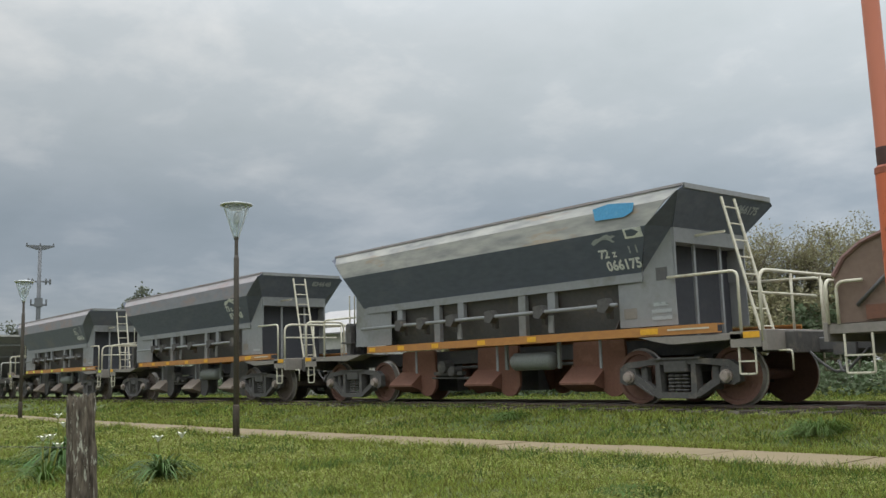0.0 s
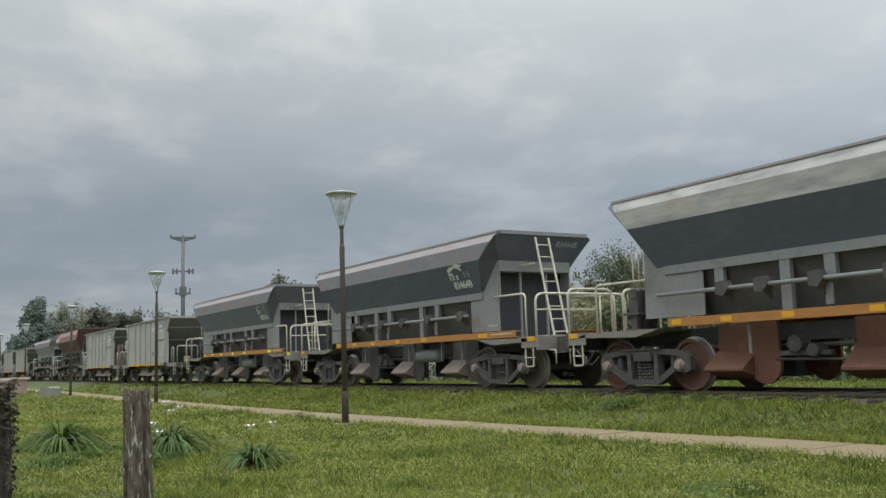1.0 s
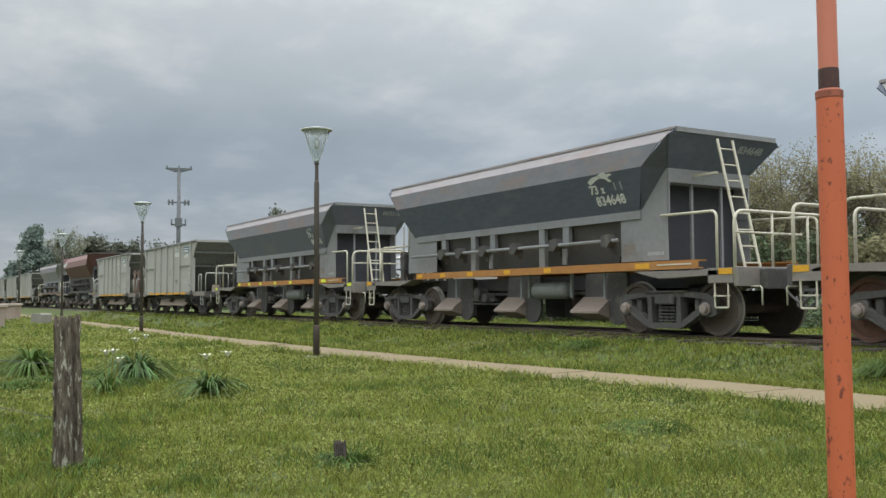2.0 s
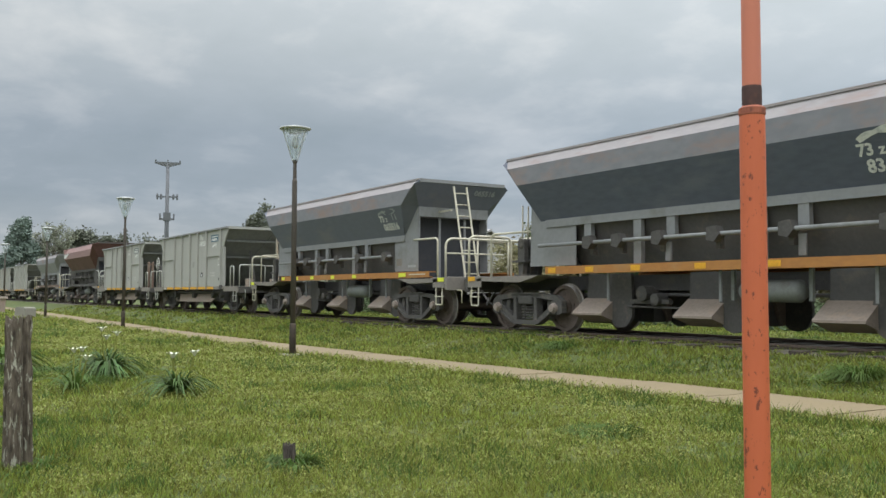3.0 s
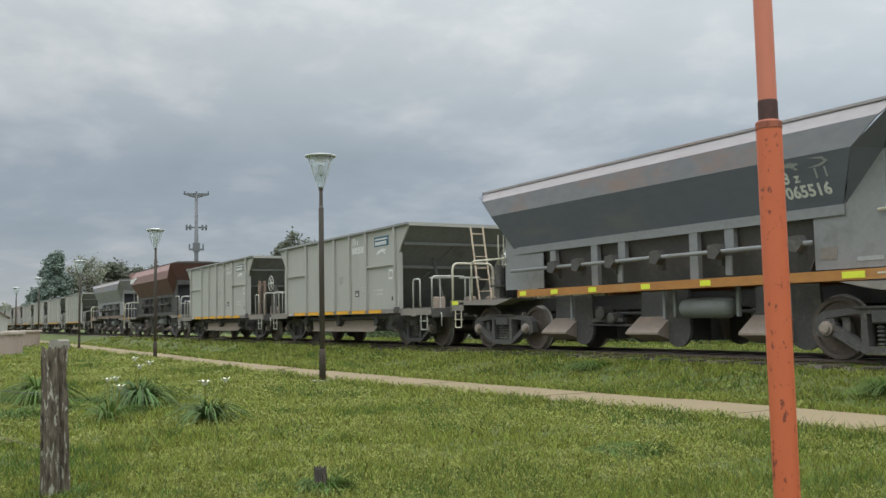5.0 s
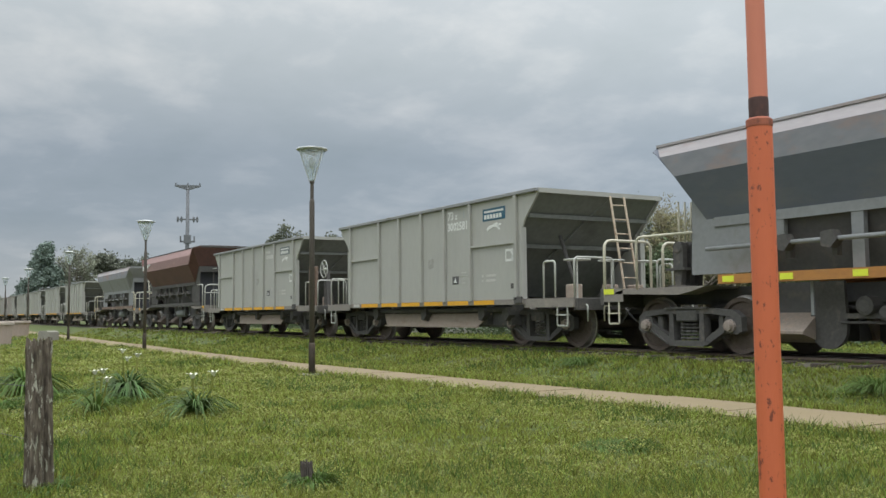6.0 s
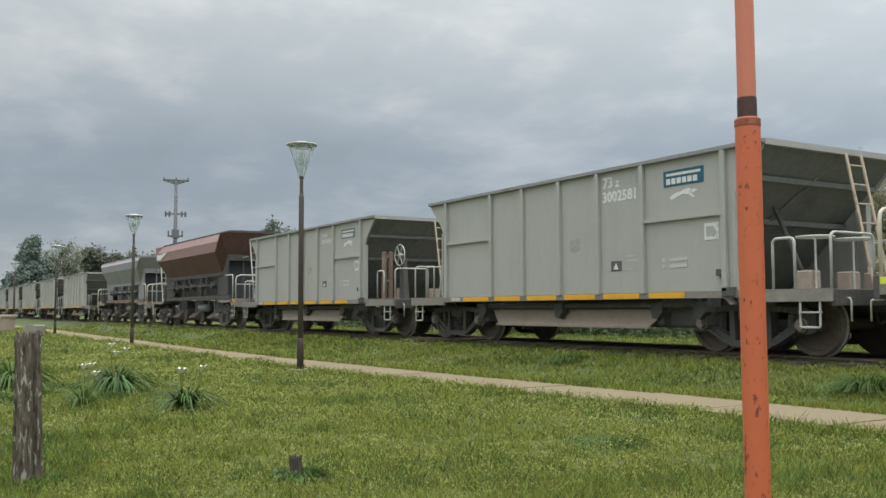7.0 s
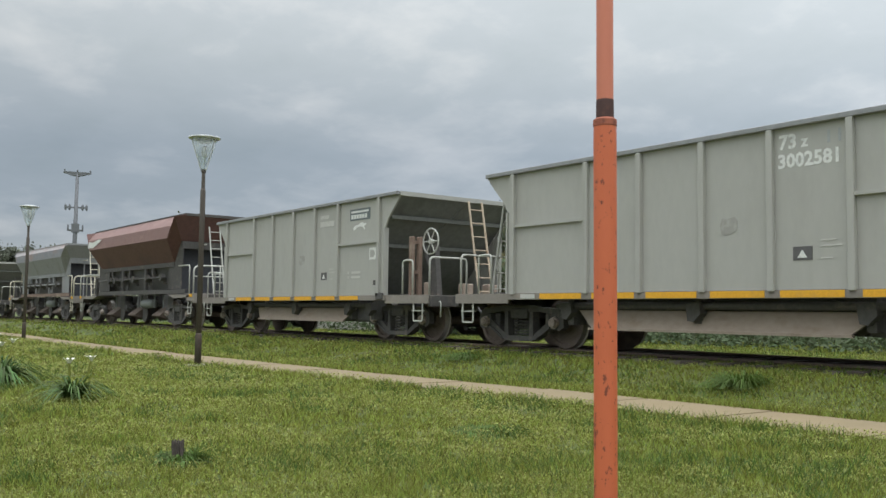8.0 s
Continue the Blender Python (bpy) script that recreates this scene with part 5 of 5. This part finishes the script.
strap_plant("grass_clump", "dark weeds beside the track", -11.8, 9.6, 400, 0.3, 10, 0, 1.5, "weed", 0.0045)


def lawn():
    """Blades in tufts over the lawn, thinner with distance; kept off the path and the rails."""
    rng = np.random.default_rng(5)
    for name, label, mat, tufts, each, hmin, hmax, wid, lo in (
            ("lawn_grass", "mown green meadow grass blades", "grass", 60000, 9, 0.022, 0.07, 0.0034, 1),
            ("clover_patch", "pale clover and seed heads in grass", "clover", 62000, 6, 0.025, 0.065, 0.0062, 2),
            ("rank_grass", "darker lush grass among the lawn", "weed", 14000, 9, 0.03, 0.085, 0.004, 3)):
        r = 2.6 * np.exp(rng.uniform(0, 1, tufts) * math.log(60 / 2.6))
        a = np.radians(rng.uniform(14, 97, tufts))
        x, y = -r * np.sin(a), r * np.cos(a)
        # the rest of the lawn all round
        more = tufts // 2
        near, turn = 0.25 * np.exp(rng.uniform(0, 1, more) * math.log(14 / 0.25)), rng.uniform(0, 2 * math.pi, more)
        x = np.concatenate([x, rng.uniform(-30, 14, more), near * np.cos(turn)])
        y = np.concatenate([y, rng.uniform(-12, 10, more), near * np.sin(turn)])
        r = np.maximum(np.hypot(x, y), 2.6)
        patch = np.array([noise.noise((u * 0.7, v * 0.7, 7.0 * lo)) + 0.6 * noise.noise((u * 2.7, v * 2.7, 3.0 * lo)) for u, v in zip(x, y)])
        keep = (patch > {1: -0.75, 2: -0.16, 3: 0.1}[lo]) & ((lo != 2) | (y < 7) | (rng.uniform(0, 1, len(y)) < 0.4))
        x, y, r, patch = (np.repeat(q[keep], each) for q in (x, y, r, patch))
        n = len(x)
        spread = 0.028 * np.clip(r / 6, 0.8, 3)
        x, y = x + rng.normal(0, 1, n) * spread, y + rng.normal(0, 1, n) * spread
        py = np.array([path_y(v) for v in x])
        ragged = np.array([0.07 * noise.noise((u * 3.1, 1.0, 0.0)) for u in x])
        keep = (np.abs(y - py) > 0.53 + ragged) & (np.abs(y - TY) > 0.82) & (y < 30)
        x, y, r, patch, py = x[keep], y[keep], r[keep], patch[keep], py[keep]
        n = len(x)
        z = np.array([ground_z(u, v) for u, v in zip(x, y)])
        z = np.where(np.abs(y - TY) < 1.2, np.maximum(z, -0.075), z)
        edge = np.clip(1.4 - np.abs(np.abs(y - py) - 0.65) * 4, 0, 1) * 0.5
        h = rng.uniform(hmin, hmax, n) * (1 + 0.45 * patch + edge) * np.clip(0.8 + r / 40, 0.8, 1.5)
        wd = wid * (np.clip(r / 5, 0.8, 7) if lo != 2 else np.clip(r / 7, 0.7, 3.5)) * rng.uniform(0.6, 1.4, n)
        t = rng.uniform(0, 2 * math.pi, n)
        lean = h * rng.uniform(0.2, 1.2, n)
        d = rng.uniform(0, 2 * math.pi, n)
        low = np.full(n, -0.005)
        if lo == 2:
            # clover: leaflets held nearly level at the top of the sward
            lean = wd * rng.uniform(1.2, 2.4, n)
            t = d + math.pi / 2
            low = h * rng.uniform(0.75, 1.0, n)
        V = np.empty((n * 3, 3))
        V[0::3] = np.stack([x - wd * np.cos(t), y - wd * np.sin(t), z + low], 1)
        V[1::3] = np.stack([x + wd * np.cos(t), y + wd * np.sin(t), z + low], 1)
        V[2::3] = np.stack([x + lean * np.cos(d), y + lean * np.sin(d), z + h], 1)
        me = bpy.data.meshes.new(name)
        me.vertices.add(n * 3); me.loops.add(n * 3); me.polygons.add(n)
        me.vertices.foreach_set("co", V.ravel())
        me.loops.foreach_set("vertex_index", np.arange(n * 3))
        me.polygons.foreach_set("loop_start", np.arange(0, n * 3, 3))
        me.update(calc_edges=True)
        me.materials.append(M[mat])
        tagged(new(name, me), label, "grass", kind="stuff")


lawn()


def fence_wire():
    w = thing("fence_wire", "thin slack grey wire between old fence posts", "fence wire")
    for z in (0.62, 0.3):
        part("strand", tube(B(), [(-5.97, 0.74, GZ + z), (-7.2, 0.49, GZ + z - 0.03), (-8.54, 0.25, GZ + z)], 0.0022, 5), M["bogie"], w)


fence_wire()


# ---- distance ----


def tree(name, label, x, y, height, width, mat, seed, leaves=2600, size=0.3, conifer=False, bare=False):
    rng = random.Random(seed)
    w = thing(name, label, "tree", "trees behind the railway", pose(x, y, ground_z(x, y)))
    bm = B()
    tube(bm, [(0, 0, -0.2), (0.03 * height * rng.uniform(-1, 1), 0, height * 0.35), (0.04 * height * rng.uniform(-1, 1), 0.02 * height, height * (0.92 if conifer else 0.7))], height * 0.022, 8, height * 0.006)
    part("trunk", bm, M["bark"], w)
    bm = B()
    ends = []
    for i in range(110 if conifer else 26 if not bare else 60):
        a = rng.uniform(0, 6.28)
        z0 = height * (rng.uniform(0.08, 0.97) if conifer else rng.uniform(0.12 if bare else 0.22, 0.75))
        f = z0 / height
        reach = width * 0.5 * ((1 - f) * 1.15 if conifer else rng.uniform(0.6, 1.0) * (1.0 - 0.5 * abs(f - 0.5)))
        rise = height * (0.02 if conifer else rng.uniform(0.12, 0.34 if not bare else 0.42))
        p0 = Vector((0, 0, z0)); p2 = Vector((reach * math.cos(a), reach * math.sin(a), min(height, z0 + rise)))
        p1 = p0.lerp(p2, 0.5) + Vector((rng.uniform(-1, 1), rng.uniform(-1, 1), rng.uniform(-0.5, 1))) * 0.05 * width
        tube(bm, [p0, p1, p2], height * 0.006, 5, height * 0.0016)
        ends.append((p1, p2))
        for k in range(3 if bare else 1):
            q = p1.lerp(p2, rng.uniform(0.2, 1))
            e = q + Vector((rng.gauss(0, 1), rng.gauss(0, 1), rng.uniform(0.5, 2.2))) * (0.025 if conifer else 0.09) * height
            tube(bm, [q, q.lerp(e, 0.5) + Vector((rng.uniform(-1, 1), rng.uniform(-1, 1), 0)) * 0.02 * height, e], height * 0.0025, 4, height * 0.0008)
            ends.append((q, e))
    part("branchwork", bm, M["bark"], w)
    def place(i):
        p1, p2 = ends[rng.randrange(len(ends))]
        q = p1.lerp(p2, rng.uniform(0.1, 1.1))
        s = width * (0.03 if bare else 0.075 if not conifer else 0.035)
        return (q.x + rng.gauss(0, s), q.y + rng.gauss(0, s), max(0.2, q.z + rng.gauss(0, s * 0.8)))
    v, f = leaf_cards(leaves, place, size, rng)
    raw("crown", v, f, mat, w)
    return w


def out(az, d):
    return -d * math.sin(radians(az)), d * math.cos(radians(az))


for i, (az, d, hgt, wid) in enumerate(((51.0, 40, 4.3, 4.0), (48.3, 38, 5.3, 4.5), (46.2, 40, 5.4, 4.2), (43.8, 37, 5.4, 4.5), (41.2, 38, 6.0, 4.6), (38.6, 36, 6.4, 4.8), (36.2, 37, 6.5, 5.0), (33.6, 36, 6.0, 4.6), (31.2, 37, 6.0, 4.4), (28.8, 36, 6.2, 4.6), (26.0, 36, 5.2, 5.0), (22.5, 36, 5.5, 5.0))):
    pale = az in (41.2, 48.3)
    tree("scrub_tree", "pale olive budding scrub tree behind the track" if not pale else "dull green bushy tree behind the track", *out(az, d), hgt * 0.87, wid, M["green_tree" if pale else "willow"], 30 + i, 15000, 0.05, bare=True)
for i in range(22):
    az = 20 + i * 1.55
    x, y = out(az, 33 + (i % 3) * 2)
    tree("shrub", "olive green undergrowth shrub", x, y, 2.6 + 0.5 * (i % 3), 3.4, M["willow" if i % 2 else "green_tree"], 60 + i, 4500, 0.09, bare=True)


def bramble():
    """Low tangle of weeds and brambles along the far side of the line."""
    rng = random.Random(9)
    def place(i):
        x = rng.uniform(-95, 6)
        y = 20 + 5 * rng.random() + (0.06 * (-x - 40) if x < -40 else 0)
        top = 0.75 + 0.5 * noise.noise((x * 0.35, 2.0, 0.0)) + 0.3 * noise.noise((x * 1.3, 5.0, 0.0))
        return (x, y, ground_z(x, y) + max(0.1, top) * rng.random() ** 0.7)
    v, f = leaf_cards(70000, place, 0.085, rng)
    tagged(raw("bramble", v, f, M["green_tree"]), "low olive green bramble tangle beyond the track", "undergrowth", kind="stuff")


bramble()
tree("conifer_tree", "dark green broad conifer, paled with distance haze", *out(83.2, 130), 9.9, 8.6, M["conifer"], 11, 34000, 0.21, conifer=True)
tree("pale_tree", "pale grey-green budding tree in the distance", *out(81.4, 132), 9.0, 6.4, M["pale_tree"], 12, 9000, 0.15, bare=True)
tree("broad_tree", "dull green round tree in the distance", *out(79.7, 135), 8.9, 5.0, M["hazy_green"], 13, 9000, 0.24)
tree("broad_tree", "dull green round tree in the distance", *out(78.4, 138), 9.2, 4.8, M["hazy_green"], 14, 9000, 0.24)
tree("broad_tree", "dull olive round tree in the distance", *out(69.5, 105), 9.6, 5.0, M["hazy_green"], 15, 8000, 0.22)
tree("broad_tree", "dull olive round tree in the distance", *out(66.2, 110), 9.6, 5.0, M["hazy_green"], 16, 8000, 0.22)
tree("broad_tree", "dull green round tree in the distance", *out(75.5, 130), 7.5, 7.0, M["hazy_green"], 17, 8000, 0.25)
for i in range(16):
    az = 60 + i * 2.1
    tree("broad_tree", "low far tree of the horizon wood", *out(az, 230 + 9 * (i % 4)), 4.5 + (i * 7 % 3), 12, M["hazy_green" if i % 3 else "pale_tree"], 80 + i, 1500, 0.75)


def utility_pole():
    x, y = out(75.24, 82.35)
    w = thing("utility_pole", "grey concrete utility pole with crossarm and brackets", "utility pole", at=pose(x, y, ground_z(x, y), 0, 0, 75) @ Matrix.Scale(1.03, 4))
    part("shaft", lathe(B(), [(-0.3, 0.23), (11.9, 0.125)], "z", n=14), M["utility"], w, smooth=True)
    bm = B()
    prism(bm, [(-1.07, 11.98), (-1.07, 11.88), (-0.25, 11.62), (0.25, 11.62), (1.07, 11.88), (1.07, 11.98)], "y", -0.12, 0.12)
    part("crossarm", bm, M["utility"], w)
    solid("middle_arm", w, M["utility"], "", (-0.84, 0.84, -0.06, 0.06, 8.98, 9.1))
    for k in (-0.80, -0.50, 0.50, 0.80):
        part("insulator", lathe(B(), [(8.8, 0.05), (8.9, 0.09), (9.2, 0.09), (9.3, 0.04)], "z", (k, 0, 0), 8), M["utility"], w)
    for k in (-0.98, 0, 0.98):
        part("insulator", lathe(B(), [(11.98, 0.05), (12.15, 0.06), (12.2, 0.02)], "z", (k, 0, 0), 8), M["utility"], w)
    solid("bracket", w, M["utility"], "", (-0.62, 0.62, -0.2, 0.2, 7.1, 7.22), (-0.62, -0.5, -0.2, 0.2, 7.1, 7.6), (0.5, 0.62, -0.2, 0.2, 7.1, 7.6), (-0.3, 0.3, -0.22, 0.22, 7.0, 7.7))


utility_pole()


def house(name, label, x, y, rz, L, D, H, roof_h):
    w = thing(name, label, "house", at=pose(x, y, ground_z(x, y) - 0.05, 0, 0, rz))
    bm = B()
    prism(bm, [(-D / 2, 0), (D / 2, 0), (D / 2, H), (0, H + roof_h * 0.95), (-D / 2, H)], "x", -L / 2, L / 2)
    part("wall", bm, M["plaster"], w, "off-white plastered walls")
    for s in (-1, 1):
        bm = B()
        sheet(bm, [(-L / 2 - 0.3, s * (D / 2 + 0.3), H - 0.15), (L / 2 + 0.3, s * (D / 2 + 0.3), H - 0.15), (L / 2 + 0.3, 0, H + roof_h), (-L / 2 - 0.3, 0, H + roof_h)], 0.08)
        part("roof", bm, M["roof"] if "terracotta" in label else M["grey_roof"], w, "weathered roof slope")
    for k in range(3):
        bm = B()
        xx = -L / 2 + L * (k + 0.5) / 3
        box(bm, xx - 0.5, xx + 0.5, -D / 2 - 0.03, -D / 2 + 0.05, 1.0, 2.1)
        part("window", bm, M["dark_glass"], w)


house("house", "small off-white house behind the railway", *out(57.2, 44), 12, 3.6, 6, 2.9, 1.1)
house("house", "low pinkish house with a terracotta roof far away", *out(87.0, 120), 0, 10, 5, 2.2, 1.6)
house("house", "pale grey low building behind the scrub", *out(29.0, 44), 12, 2.6, 5, 3.3, 0.8)


def planter(x, y, r, h, label):
    """A round cast planter with a thicker rim and a well of soil."""
    w = thing("planter", label, "planter", "planters by the footpath", pose(x, y, GZ))
    part("drum", lathe(B(), [(-0.05, r * 0.86), (h * 0.7, r * 0.9), (h - 0.11, r * 0.92)], "z", n=24), M["pink_block"], w)
    part("rim", lathe(B(), [(h - 0.11, r * 0.92), (h - 0.1, r), (h - 0.01, r), (h, r * 0.97), (h, r * 0.84), (h - 0.08, r * 0.82)], "z", n=24), M["pink_rim"], w, "paler thick rim")
    part("soil", lathe(B(), [(h - 0.07, r * 0.83), (h - 0.05, 0.02)], "z", n=18), M["ballast"], w, "dark soil")


planter(-36.7, 2.7, 0.74, 0.85, "round pinkish concrete planter by the path")
planter(-52.0, 4.7, 0.95, 0.82, "round pinkish concrete planter by the path")


def block():
    bm = B()
    prism(bm, [(-0.27, -0.05), (0.27, -0.05), (0.24, 0.29), (0.17, 0.33), (-0.2, 0.33), (-0.25, 0.27)], "y", -0.2, 0.2)
    w = thing("concrete_block", "small worn concrete block in the grass", "block", at=pose(-42.0, 5.25, GZ, 0, 0, 30) @ Matrix.Scale(1.3, 4))
    part("body", bm, M["pole_base"], w)


block()


# ---- what moves ----


def motions():
    for w in WAGONS:
        walk(w, [(t, pose(run(t) + OFFSET[w], TY, 0)) for t in [0.5 * k for k in range(17)]])
    for i, w in enumerate(WHEELSETS):
        x = w.location.x
        walk(w, [(k / 10, pose(x, 0, RW, 0, math.degrees((run(k / 10) - run(0)) / RW) + 37 * i, 0)) for k in range(81)])


motions()
